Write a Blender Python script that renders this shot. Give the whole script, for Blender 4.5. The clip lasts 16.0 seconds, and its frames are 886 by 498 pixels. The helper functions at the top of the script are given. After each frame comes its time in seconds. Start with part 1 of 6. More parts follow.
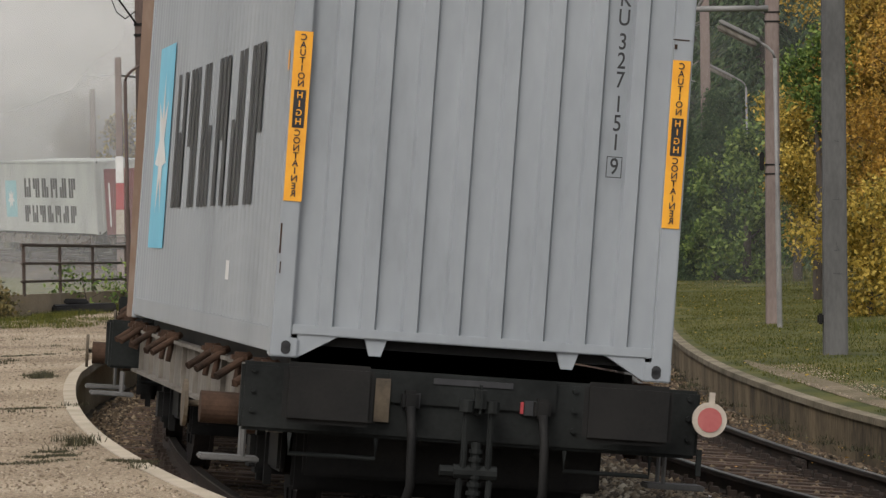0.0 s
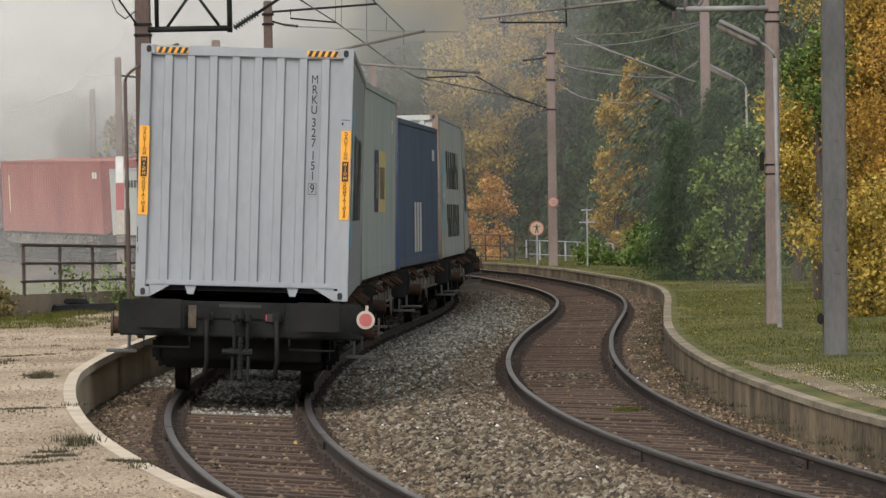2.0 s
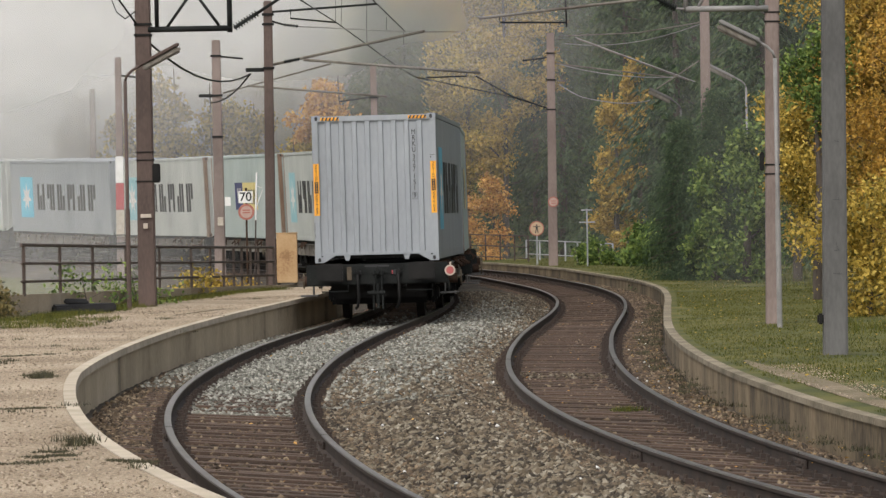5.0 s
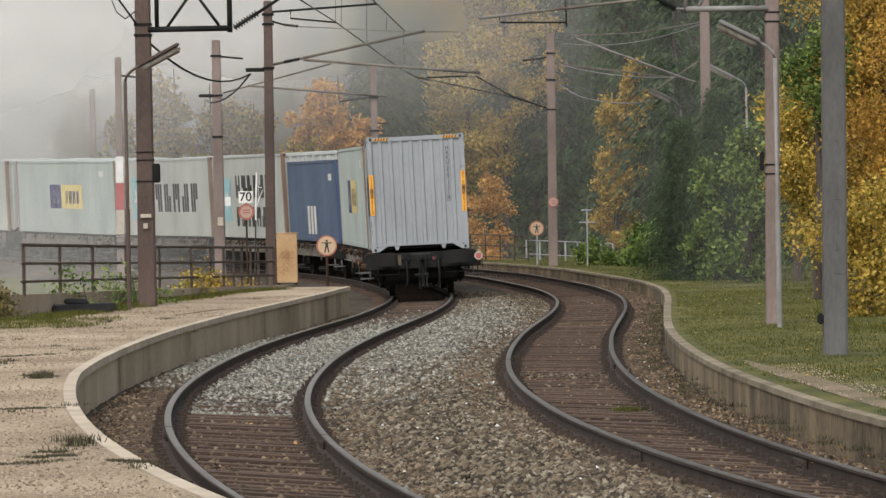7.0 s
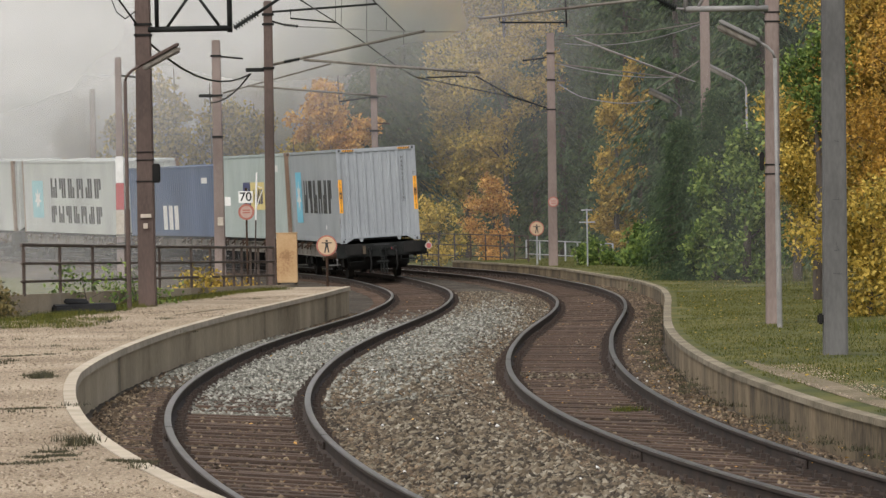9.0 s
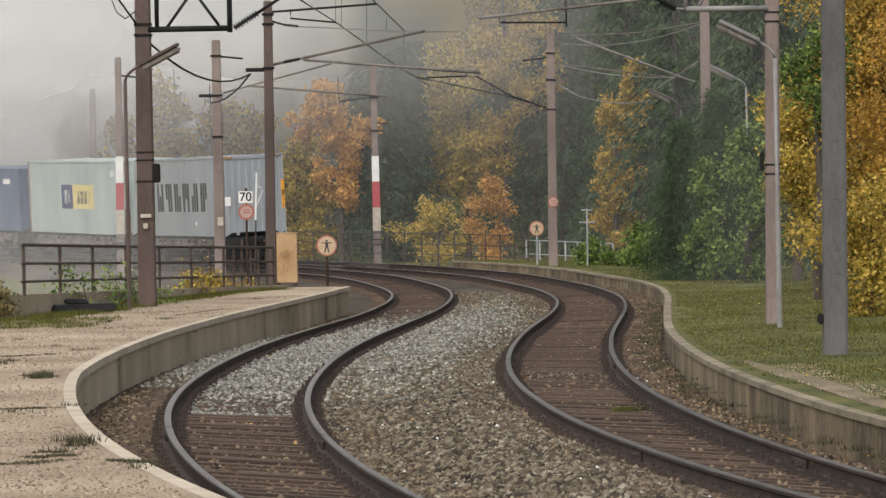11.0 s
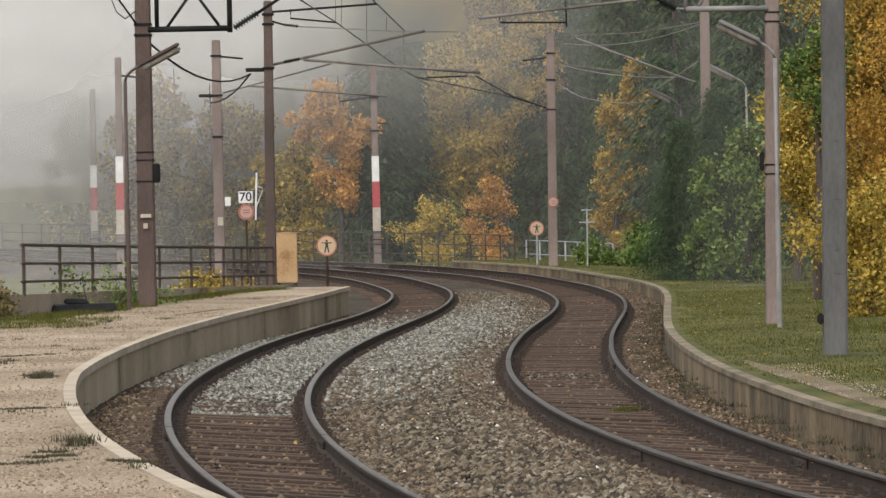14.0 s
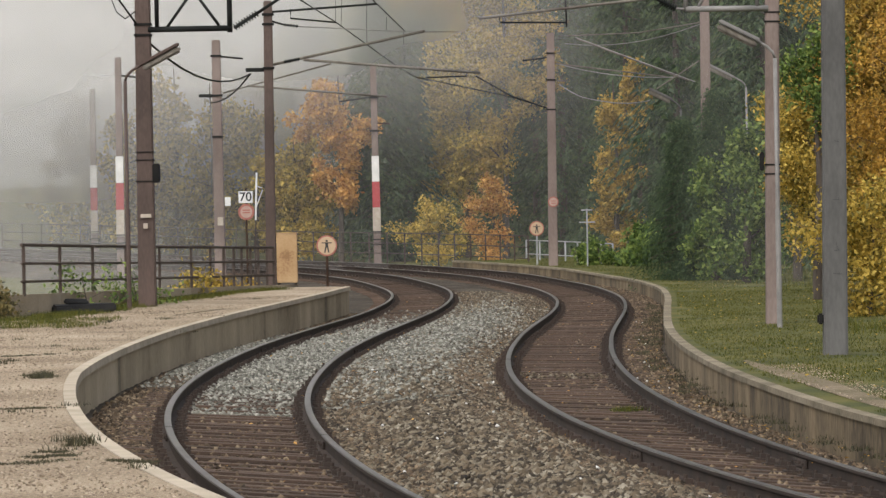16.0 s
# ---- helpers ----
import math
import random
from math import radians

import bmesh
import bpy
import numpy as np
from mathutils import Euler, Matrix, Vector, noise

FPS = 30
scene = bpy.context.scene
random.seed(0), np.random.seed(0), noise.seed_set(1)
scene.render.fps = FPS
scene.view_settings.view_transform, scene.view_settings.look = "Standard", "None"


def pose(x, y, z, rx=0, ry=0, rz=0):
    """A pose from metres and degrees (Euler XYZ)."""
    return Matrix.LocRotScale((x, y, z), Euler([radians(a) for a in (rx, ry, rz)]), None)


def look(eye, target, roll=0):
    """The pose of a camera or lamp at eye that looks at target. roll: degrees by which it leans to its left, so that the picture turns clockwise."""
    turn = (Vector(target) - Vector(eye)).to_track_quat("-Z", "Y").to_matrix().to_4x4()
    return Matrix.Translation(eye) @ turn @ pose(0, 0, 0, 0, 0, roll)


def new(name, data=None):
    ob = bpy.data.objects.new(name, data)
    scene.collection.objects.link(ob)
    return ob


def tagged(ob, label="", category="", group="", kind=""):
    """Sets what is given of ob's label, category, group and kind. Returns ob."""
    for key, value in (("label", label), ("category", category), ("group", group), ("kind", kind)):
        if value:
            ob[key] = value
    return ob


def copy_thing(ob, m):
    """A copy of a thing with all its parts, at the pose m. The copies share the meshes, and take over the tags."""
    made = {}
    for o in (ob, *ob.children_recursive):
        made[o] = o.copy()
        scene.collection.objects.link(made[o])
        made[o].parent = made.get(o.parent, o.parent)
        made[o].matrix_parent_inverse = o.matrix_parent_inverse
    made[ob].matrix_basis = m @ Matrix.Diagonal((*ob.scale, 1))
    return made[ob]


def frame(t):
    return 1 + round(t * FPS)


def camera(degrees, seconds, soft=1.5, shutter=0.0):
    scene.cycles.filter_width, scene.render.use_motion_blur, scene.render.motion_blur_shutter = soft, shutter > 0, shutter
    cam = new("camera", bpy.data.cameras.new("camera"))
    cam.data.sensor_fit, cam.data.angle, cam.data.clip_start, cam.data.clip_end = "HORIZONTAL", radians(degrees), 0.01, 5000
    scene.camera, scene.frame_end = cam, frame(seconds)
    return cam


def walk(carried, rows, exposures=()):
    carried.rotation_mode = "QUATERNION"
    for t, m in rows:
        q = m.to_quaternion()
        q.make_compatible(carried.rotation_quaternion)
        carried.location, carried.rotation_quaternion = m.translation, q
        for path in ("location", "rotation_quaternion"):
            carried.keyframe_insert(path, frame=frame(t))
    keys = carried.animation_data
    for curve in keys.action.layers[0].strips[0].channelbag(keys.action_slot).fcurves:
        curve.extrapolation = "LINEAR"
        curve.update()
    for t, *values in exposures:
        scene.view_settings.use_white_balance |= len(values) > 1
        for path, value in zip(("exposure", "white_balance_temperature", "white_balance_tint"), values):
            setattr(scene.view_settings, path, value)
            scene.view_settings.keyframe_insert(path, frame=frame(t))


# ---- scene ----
cam = camera(10.58, 16.0, soft=1.4)
EYE = pose(0, 0, 2.08, 90 - 0.4383, 0, 0) @ pose(0, 0, 0, 0, 0, -1.077)
walk(cam, [(0.0, EYE), (16.0, EYE)], [(0.0, -0.31), (0.8, -0.2), (1.5, 0.02), (4.0, 0.03), (7.0, -0.01), (16.0, -0.01)])

# ---- light ----
world = bpy.data.worlds.new("overcast_sky")
scene.world = world
world.use_nodes = True
wn = world.node_tree.nodes
sky = wn.new("ShaderNodeTexSky")
sky.sky_type, sky.sun_disc = "NISHITA", False
sky.sun_elevation, sky.sun_rotation = radians(47), radians(-158)
sky.air_density, sky.dust_density = 1.0, 4.0
grey = wn.new("ShaderNodeHueSaturation")
grey.inputs["Saturation"].default_value = 0.3
world.node_tree.links.new(sky.outputs[0], grey.inputs["Color"])
world.node_tree.links.new(grey.outputs[0], wn["Background"].inputs["Color"])
wn["Background"].inputs["Strength"].default_value = 0.175
sun = new("sun", bpy.data.lights.new("sun", "SUN"))
sun.data.energy, sun.data.angle, sun.data.color = 1.5, radians(45), (1.0, 0.95, 0.88)
sun.matrix_world = look((-12, -30, 34.6), (0, 0, 0))


# ---- materials ----
def material(name, stops, scale=4.0, detail_scale=60.0, rough=0.8, metal=0.0, bump=0.15, fine=0.35,
             island=False, obj_random=False, translucent=0.0, streak=None, bump_dist=0.01, coords="Object"):
    """Colours mixed by noise at two scales; island/obj_random vary colour piece by piece."""
    m = bpy.data.materials.new(name)
    m.use_nodes = True
    t = m.node_tree
    n, l = t.nodes, t.links
    b = n["Principled BSDF"]
    b.inputs["Roughness"].default_value, b.inputs["Metallic"].default_value = rough, metal
    co = n.new("ShaderNodeTexCoord")
    vec = co.outputs[coords]
    if streak:
        mp = n.new("ShaderNodeMapping")
        mp.inputs["Scale"].default_value = streak
        l.new(vec, mp.inputs["Vector"])
        vec = mp.outputs[0]
    big = n.new("ShaderNodeTexNoise")
    big.inputs["Scale"].default_value, big.inputs["Detail"].default_value = scale, 5
    small = n.new("ShaderNodeTexNoise")
    small.inputs["Scale"].default_value, small.inputs["Detail"].default_value = detail_scale, 3
    l.new(vec, big.inputs["Vector"])
    l.new(vec, small.inputs["Vector"])
    mix = n.new("ShaderNodeMath")
    mix.operation = "MULTIPLY_ADD"
    sub = n.new("ShaderNodeMath")
    sub.operation = "SUBTRACT"
    sub.inputs[1].default_value = 0.5
    l.new(small.outputs["Fac"], sub.inputs[0])
    mix.inputs[1].default_value = fine
    l.new(sub.outputs[0], mix.inputs[0])
    l.new(big.outputs["Fac"], mix.inputs[2])
    fac = mix.outputs[0]
    if island or obj_random:
        src = n.new("ShaderNodeNewGeometry").outputs["Random Per Island"] if island else n.new("ShaderNodeObjectInfo").outputs["Random"]
        mi = n.new("ShaderNodeMix")
        mi.inputs["Factor"].default_value = 0.72 if island else 0.22
        l.new(fac, mi.inputs["A"])
        l.new(src, mi.inputs["B"])
        fac = mi.outputs["Result"]
    ramp = n.new("ShaderNodeValToRGB")
    els = ramp.color_ramp.elements
    while len(els) < len(stops):
        els.new(0.5)
    for e, (p, c) in zip(els, stops):
        e.position, e.color = p, (*c, 1)
    l.new(fac, ramp.inputs["Fac"])
    l.new(ramp.outputs["Color"], b.inputs["Base Color"])
    if bump:
        bp = n.new("ShaderNodeBump")
        bp.inputs["Strength"].default_value, bp.inputs["Distance"].default_value = bump, bump_dist
        l.new(small.outputs["Fac"], bp.inputs["Height"])
        l.new(bp.outputs[0], b.inputs["Normal"])
    if translucent:
        tr = n.new("ShaderNodeBsdfTranslucent")
        l.new(ramp.outputs["Color"], tr.inputs["Color"])
        ms = n.new("ShaderNodeMixShader")
        ms.inputs[0].default_value = translucent
        l.new(b.outputs[0], ms.inputs[1])
        l.new(tr.outputs[0], ms.inputs[2])
        l.new(ms.outputs[0], n["Material Output"].inputs["Surface"])
    return m


def two(a, b):
    return [(0.3, a), (0.7, b)]


M = {}
M["ballast"] = material("ballast_bed", [(0.3, (0.0189, 0.0135, 0.0079)), (0.5, (0.0473, 0.0345, 0.0224)), (0.7, (0.0945, 0.0765, 0.0528))], 0.5, 22, 0.95, bump=0.8, fine=1.0, bump_dist=0.04)
M["stone"] = material("ballast_stone", [(0.1, (0.0163, 0.0112, 0.0069)), (0.4, (0.0671, 0.0502, 0.0312)), (0.6, (0.1485, 0.1135, 0.0726)), (0.8, (0.1963, 0.1693, 0.1237)), (0.97, (0.479, 0.4278, 0.333))], 0.35, 30, 0.9, island=True)
M["brown_stone"] = material("rusty_stone", [(0.1, (0.0243, 0.0158, 0.0093)), (0.45, (0.0746, 0.051, 0.0294)), (0.7, (0.1446, 0.0986, 0.0589)), (0.95, (0.3172, 0.2508, 0.1626))], 0.35, 30, 0.9, island=True)
M["pale_stone"] = material("fresh_pale_stone", [(0.1, (0.0409, 0.0373, 0.0298)), (0.4, (0.1367, 0.1328, 0.1093)), (0.65, (0.2359, 0.2335, 0.1987)), (0.92, (0.432, 0.42, 0.366))], 0.35, 30, 0.9, island=True)
M["pebble"] = material("platform_pebble", [(0.1, (0.11, 0.08, 0.055)), (0.5, (0.32, 0.25, 0.175)), (0.95, (0.58, 0.49, 0.38))], 0.35, 30, 0.95, island=True, bump=0)
M["straw"] = material("dry_grass_stem", [(0.1, (0.16, 0.13, 0.06)), (0.9, (0.36, 0.3, 0.16))], 0.5, 10, 0.8, island=True, bump=0, translucent=0.3)
M["weed"] = material("dark_weed", [(0.1, (0.028, 0.027, 0.014)), (0.9, (0.085, 0.078, 0.036))], 0.5, 10, 0.8, island=True, bump=0, translucent=0.2)
M["sand"] = material("sandy_gravel", [(0.2, (0.1391, 0.1017, 0.0642)), (0.42, (0.321, 0.2461, 0.1658)), (0.6, (0.4066, 0.321, 0.2247)), (0.85, (0.5564, 0.4601, 0.3478))], 0.45, 34, 0.95, bump=0.9, fine=1.5, bump_dist=0.03)
M["grass"] = material("grass_ground", [(0.3, (0.0317, 0.0402, 0.0039)), (0.45, (0.062, 0.0674, 0.0067)), (0.58, (0.0986, 0.0915, 0.0124)), (0.75, (0.1408, 0.1208, 0.031))], 0.55, 14, 0.95, bump=0.25, fine=0.4, bump_dist=0.03)
M["blade"] = material("grass_blade", [(0.1, (0.0324, 0.0454, 0.0037)), (0.5, (0.0756, 0.0893, 0.0073)), (0.7, (0.1224, 0.1172, 0.0122)), (0.95, (0.1872, 0.1588, 0.0306))], 0.5, 10, 0.8, island=True, bump=0, translucent=0.3)
M["concrete"] = material("weathered_concrete", [(0.25, (0.19, 0.157, 0.11)), (0.5, (0.34, 0.285, 0.21)), (0.75, (0.46, 0.395, 0.305))], 0.8, 22, 0.9, fine=0.35, obj_random=True, streak=(0.6, 0.6, 1.0), bump=0.4)
M["mossy"] = material("stained_mossy_concrete", [(0.25, (0.0304, 0.0232, 0.0132)), (0.42, (0.1093, 0.0806, 0.0469)), (0.6, (0.2125, 0.159, 0.0938)), (0.8, (0.3157, 0.2429, 0.1501))], 1.6, 18, 0.95, fine=0.6, obj_random=True, streak=(0.8, 0.8, 0.35), bump=0.6)
M["mossy_top"] = material("lichen_grey_coping", [(0.25, (0.1035, 0.0862, 0.054)), (0.5, (0.2185, 0.1805, 0.123)), (0.8, (0.3565, 0.3013, 0.2185))], 1.2, 26, 0.95, fine=0.7, obj_random=True, bump=0.4)
M["dirt"] = material("bare_dirt_path", [(0.25, (0.08, 0.07, 0.028)), (0.5, (0.18, 0.14, 0.085)), (0.8, (0.3, 0.24, 0.165))], 0.7, 24, 0.95, bump=0.5, fine=0.9, bump_dist=0.03)
M["coping"] = material("pale_concrete", [(0.25, (0.3625, 0.3063, 0.225)), (0.75, (0.5875, 0.5, 0.3875))], 2.0, 40, 0.9, fine=0.5, obj_random=True, bump=0.3)
M["wood"] = material("sleeper_wood", [(0.2, (0.0277, 0.018, 0.0121)), (0.5, (0.0792, 0.0495, 0.034)), (0.8, (0.1633, 0.1098, 0.077))], 1.5, 25, 0.9, streak=(0.6, 8, 8), obj_random=True, fine=0.6, bump=0.5)
M["tan_wall"] = material("tan_weathered_concrete", [(0.24, (0.1298, 0.1038, 0.0673)), (0.4, (0.3422, 0.2738, 0.1829)), (0.6, (0.472, 0.3835, 0.262)), (0.8, (0.59, 0.4897, 0.3505))], 0.9, 20, 0.9, fine=0.5, obj_random=True, streak=(0.7, 0.7, 0.5), bump=0.4)
M["rail"] = material("worn_rail_steel", [(0.3, (0.0566, 0.0486, 0.0431)), (0.7, (0.1282, 0.1141, 0.1041))], 2, 50, 0.36, metal=0.7, bump=0.03)
M["rail_side"] = material("rail_rust", two((0.024, 0.0165, 0.013), (0.056, 0.037, 0.027)), 3, 50, 0.85)
M["mast"] = material("reddish_concrete_mast", [(0.3, (0.1376, 0.1032, 0.0903)), (0.7, (0.258, 0.2021, 0.1806))], 1.2, 30, 0.85, streak=(1, 1, 0.3), fine=0.4)
M["brown_mast"] = material("brown_painted_mast", [(0.3, (0.051, 0.034, 0.0281)), (0.7, (0.1148, 0.0782, 0.0654))], 1.2, 30, 0.8, streak=(1, 1, 0.3), fine=0.4)
M["grey_mast"] = material("grey_concrete_mast", [(0.3, (0.0702, 0.0686, 0.0663)), (0.7, (0.1326, 0.1287, 0.1248))], 1.2, 30, 0.85, streak=(1, 1, 0.3), fine=0.4)
M["dark_steel"] = material("dark_steel", two((0.006, 0.006, 0.006), (0.016, 0.015, 0.014)), 3, 40, 0.7, bump=0.05)
M["wagon_dark"] = material("grimy_grey_steel", [(0.3, (0.006, 0.0068, 0.0065)), (0.7, (0.019, 0.021, 0.02))], 2.5, 30, 0.75, bump=0.08)
M["wagon_beam"] = material("dusty_beige_steel", [(0.25, (0.055, 0.04, 0.03)), (0.5, (0.14, 0.125, 0.105)), (0.8, (0.22, 0.2, 0.175))], 1.6, 18, 0.85, streak=(1, 1, 0.4), fine=0.5)
M["rust"] = material("rusty_steel", two((0.022, 0.014, 0.01), (0.075, 0.043, 0.028)), 4, 35, 0.9, bump=0.2)
M["wheel"] = material("grimy_wheel_steel", two((0.01, 0.008, 0.007), (0.026, 0.02, 0.017)), 4, 35, 0.75)
M["faded_red"] = material("faded_red_disc", two((0.36, 0.08, 0.08), (0.42, 0.12, 0.11)), 6, 40, 0.7, bump=0)
M["faded_cream"] = material("dirty_cream_disc", two((0.36, 0.31, 0.25), (0.48, 0.42, 0.35)), 6, 40, 0.7, bump=0)
M["fence"] = material("dark_fence_steel", two((0.032, 0.022, 0.017), (0.07, 0.047, 0.036)), 3, 40, 0.7)
M["white"] = material("white_paint", two((0.62, 0.61, 0.59), (0.76, 0.75, 0.73)), 3, 30, 0.55, bump=0.03)
M["red"] = material("red_paint", two((0.32, 0.035, 0.04), (0.42, 0.055, 0.06)), 3, 30, 0.55, bump=0.03)
M["black"] = material("black_paint", two((0.012, 0.012, 0.014), (0.03, 0.03, 0.032)), 3, 30, 0.6, bump=0)
M["orange"] = material("orange_label", two((0.75, 0.32, 0.02), (0.85, 0.4, 0.03)), 5, 30, 0.5, bump=0)
M["cream"] = material("cream_sign", two((0.44, 0.31, 0.19), (0.52, 0.38, 0.25)), 3, 20, 0.6, bump=0.02)
M["sign_red"] = material("faded_sign_red", two((0.28, 0.09, 0.07), (0.38, 0.14, 0.1)), 5, 30, 0.7, bump=0)
M["pale_pink"] = material("bleached_sign_face", two((0.36, 0.24, 0.2), (0.46, 0.33, 0.28)), 5, 30, 0.7, bump=0)
M["ochre"] = material("ochre_cabinet_paint", [(0.3, (0.24, 0.13, 0.055)), (0.42, (0.37, 0.225, 0.105)), (0.7, (0.47, 0.315, 0.165))], 2, 25, 0.6, bump=0.05)
M["lamp_grey"] = material("dull_grey_paint", two((0.16, 0.155, 0.15), (0.26, 0.25, 0.24)), 3, 40, 0.6, bump=0.03)
M["old_plate"] = material("dirty_ochre_plate", two((0.05, 0.038, 0.026), (0.13, 0.1, 0.065)), 8, 40, 0.8, bump=0)
M["galv"] = material("galvanised_steel", two((0.3, 0.31, 0.32), (0.45, 0.46, 0.47)), 3, 40, 0.5, metal=0.4, bump=0.03)
for k in ("dark_steel", "wagon_dark", "wheel", "rust"):
    M[k].node_tree.nodes["Principled BSDF"].inputs["Specular IOR Level"].default_value = 0.2
M["bark"] = material("bark", two((0.035, 0.028, 0.022), (0.1, 0.08, 0.065)), 3, 20, 0.95, streak=(1, 1, 0.3), bump=0.5)


def paint(name, a, b):
    return material(name, [(0.28, tuple(0.86 * v for v in a)), (0.42, a), (0.75, b)], 0.9, 14, 0.5, bump=0.05, fine=0.35, streak=(1, 1, 0.35))


M["c_grey"] = paint("light_grey_container_paint", (0.268, 0.287, 0.306), (0.322, 0.342, 0.362))
M["c_pale"] = paint("pale_weathered_container_paint", (0.4, 0.415, 0.395), (0.5, 0.515, 0.485))
M["c_green"] = paint("grey_green_container_paint", (0.36, 0.415, 0.4), (0.45, 0.505, 0.485))
M["c_blue"] = paint("dusty_blue_container_paint", (0.055, 0.09, 0.17), (0.09, 0.13, 0.22))
M["c_red"] = paint("faded_red_container_paint", (0.3, 0.075, 0.065), (0.38, 0.12, 0.1))
M["c_maroon"] = paint("dark_maroon_container_paint", (0.15, 0.03, 0.035), (0.2, 0.05, 0.055))
M["c_rust"] = paint("rust_streaked_frame", (0.2, 0.13, 0.09), (0.33, 0.27, 0.22))
M["faded_blue"] = material("sun_bleached_blue_paint", two((0.25, 0.47, 0.53), (0.33, 0.55, 0.59)), 3, 20, 0.6, bump=0)
M["skyblue"] = material("light_blue_paint", two((0.12, 0.45, 0.62), (0.17, 0.53, 0.7)), 3, 20, 0.5, bump=0)
M["navy"] = material("navy_paint", two((0.03, 0.04, 0.13), (0.05, 0.06, 0.18)), 3, 20, 0.5, bump=0)
M["yellow"] = material("pale_yellow_paint", two((0.65, 0.52, 0.2), (0.72, 0.6, 0.26)), 3, 20, 0.5, bump=0)


def leaf(name, a, b, c):
    return material(name, [(0.12, a), (0.5, b), (0.88, c)], 0.5, 6, 0.7, island=True, bump=0, translucent=0.35)


M["l_yellow"] = leaf("golden_leaves", (0.1395, 0.108, 0.0213), (0.3999, 0.261, 0.0467), (0.651, 0.45, 0.0935))
M["l_olive"] = leaf("olive_yellow_leaves", (0.12, 0.11, 0.025), (0.45, 0.325, 0.055), (0.8, 0.58, 0.13))
M["l_orange"] = leaf("orange_leaves", (0.24, 0.11, 0.03), (0.58, 0.3, 0.07), (0.78, 0.48, 0.14))
M["l_green"] = leaf("fresh_green_leaves", (0.03, 0.058, 0.012), (0.1, 0.165, 0.032), (0.3, 0.38, 0.09))
M["l_copper"] = leaf("copper_gold_leaves", (0.1425, 0.081, 0.017), (0.399, 0.225, 0.034), (0.646, 0.387, 0.068))
M["l_dull"] = leaf("dull_autumn_leaves", (0.05, 0.05, 0.025), (0.14, 0.12, 0.045), (0.27, 0.2, 0.07))
M["needle"] = leaf("spruce_needles", (0.02, 0.042, 0.018), (0.048, 0.085, 0.034), (0.1, 0.145, 0.055))


# ---- mesh helpers ----
def part(name, bm, mat, parent=None, label="", smooth=False):
    me = bpy.data.meshes.new(name)
    bm.to_mesh(me)
    bm.free()
    for m in (mat if isinstance(mat, (list, tuple)) else [mat]):
        me.materials.append(m)
    if smooth:
        me.polygons.foreach_set("use_smooth", [True] * len(me.polygons))
    ob = new(name, me)
    ob.parent = parent
    return tagged(ob, label)


def raw(name, verts, faces, mats, parent=None, mat_index=None, smooth=False):
    me = bpy.data.meshes.new(name)
    me.from_pydata([tuple(v) for v in verts], [], [tuple(f) for f in faces])
    for m in mats:
        me.materials.append(m)
    if mat_index is not None:
        me.polygons.foreach_set("material_index", mat_index)
    if smooth:
        me.polygons.foreach_set("use_smooth", [True] * len(me.polygons))
    ob = new(name, me)
    ob.parent = parent
    return ob


def soup(name, verts, size, mats, parent=None, mat_index=None):
    """Many separate polygons with `size` corners each, verts as one array (n * size, 3)."""
    verts = np.ascontiguousarray(verts, dtype=np.float32).reshape(-1, 3)
    nv = len(verts)
    me = bpy.data.meshes.new(name)
    me.vertices.add(nv)
    me.vertices.foreach_set("co", verts.ravel())
    me.loops.add(nv)
    me.loops.foreach_set("vertex_index", np.arange(nv, dtype=np.int32))
    me.polygons.add(nv // size)
    me.polygons.foreach_set("loop_start", np.arange(0, nv, size, dtype=np.int32))
    for m in mats:
        me.materials.append(m)
    if mat_index is not None:
        me.polygons.foreach_set("material_index", np.asarray(mat_index, dtype=np.int32))
    me.update(calc_edges=True)
    ob = new(name, me)
    ob.parent = parent
    return ob


def empty(name, m=None, **tags):
    ob = new(name)
    ob.empty_display_size = 0.2
    if m is not None:
        ob.matrix_basis = m
    return tagged(ob, **tags)


def box(bm, c, s, m=None, bevel=0.0, mat=0):
    t = Matrix.Translation(c) @ Matrix.Diagonal((*s, 1))
    if m is not None:
        t = m @ t
    r = bmesh.ops.create_cube(bm, size=1, matrix=t)
    fs = {f for v in r["verts"] for f in v.link_faces}
    for f in fs:
        f.material_index = mat
    if bevel:
        es = {e for v in r["verts"] for e in v.link_edges}
        rb = bmesh.ops.bevel(bm, geom=list(es), offset=bevel, segments=2, affect="EDGES")
        for f in rb["faces"]:
            f.material_index = mat


def rod(bm, a, b, r0, r1=None, n=8, mat=0, caps=True):
    a, b = Vector(a), Vector(b)
    d = b - a
    q = d.to_track_quat("Z", "Y").to_matrix().to_4x4()
    r = bmesh.ops.create_cone(bm, cap_ends=caps, segments=n, radius1=r0, radius2=r0 if r1 is None else r1, depth=d.length,
                              matrix=Matrix.Translation((a + b) / 2) @ q)
    for f in {f for v in r["verts"] for f in v.link_faces}:
        f.material_index = mat


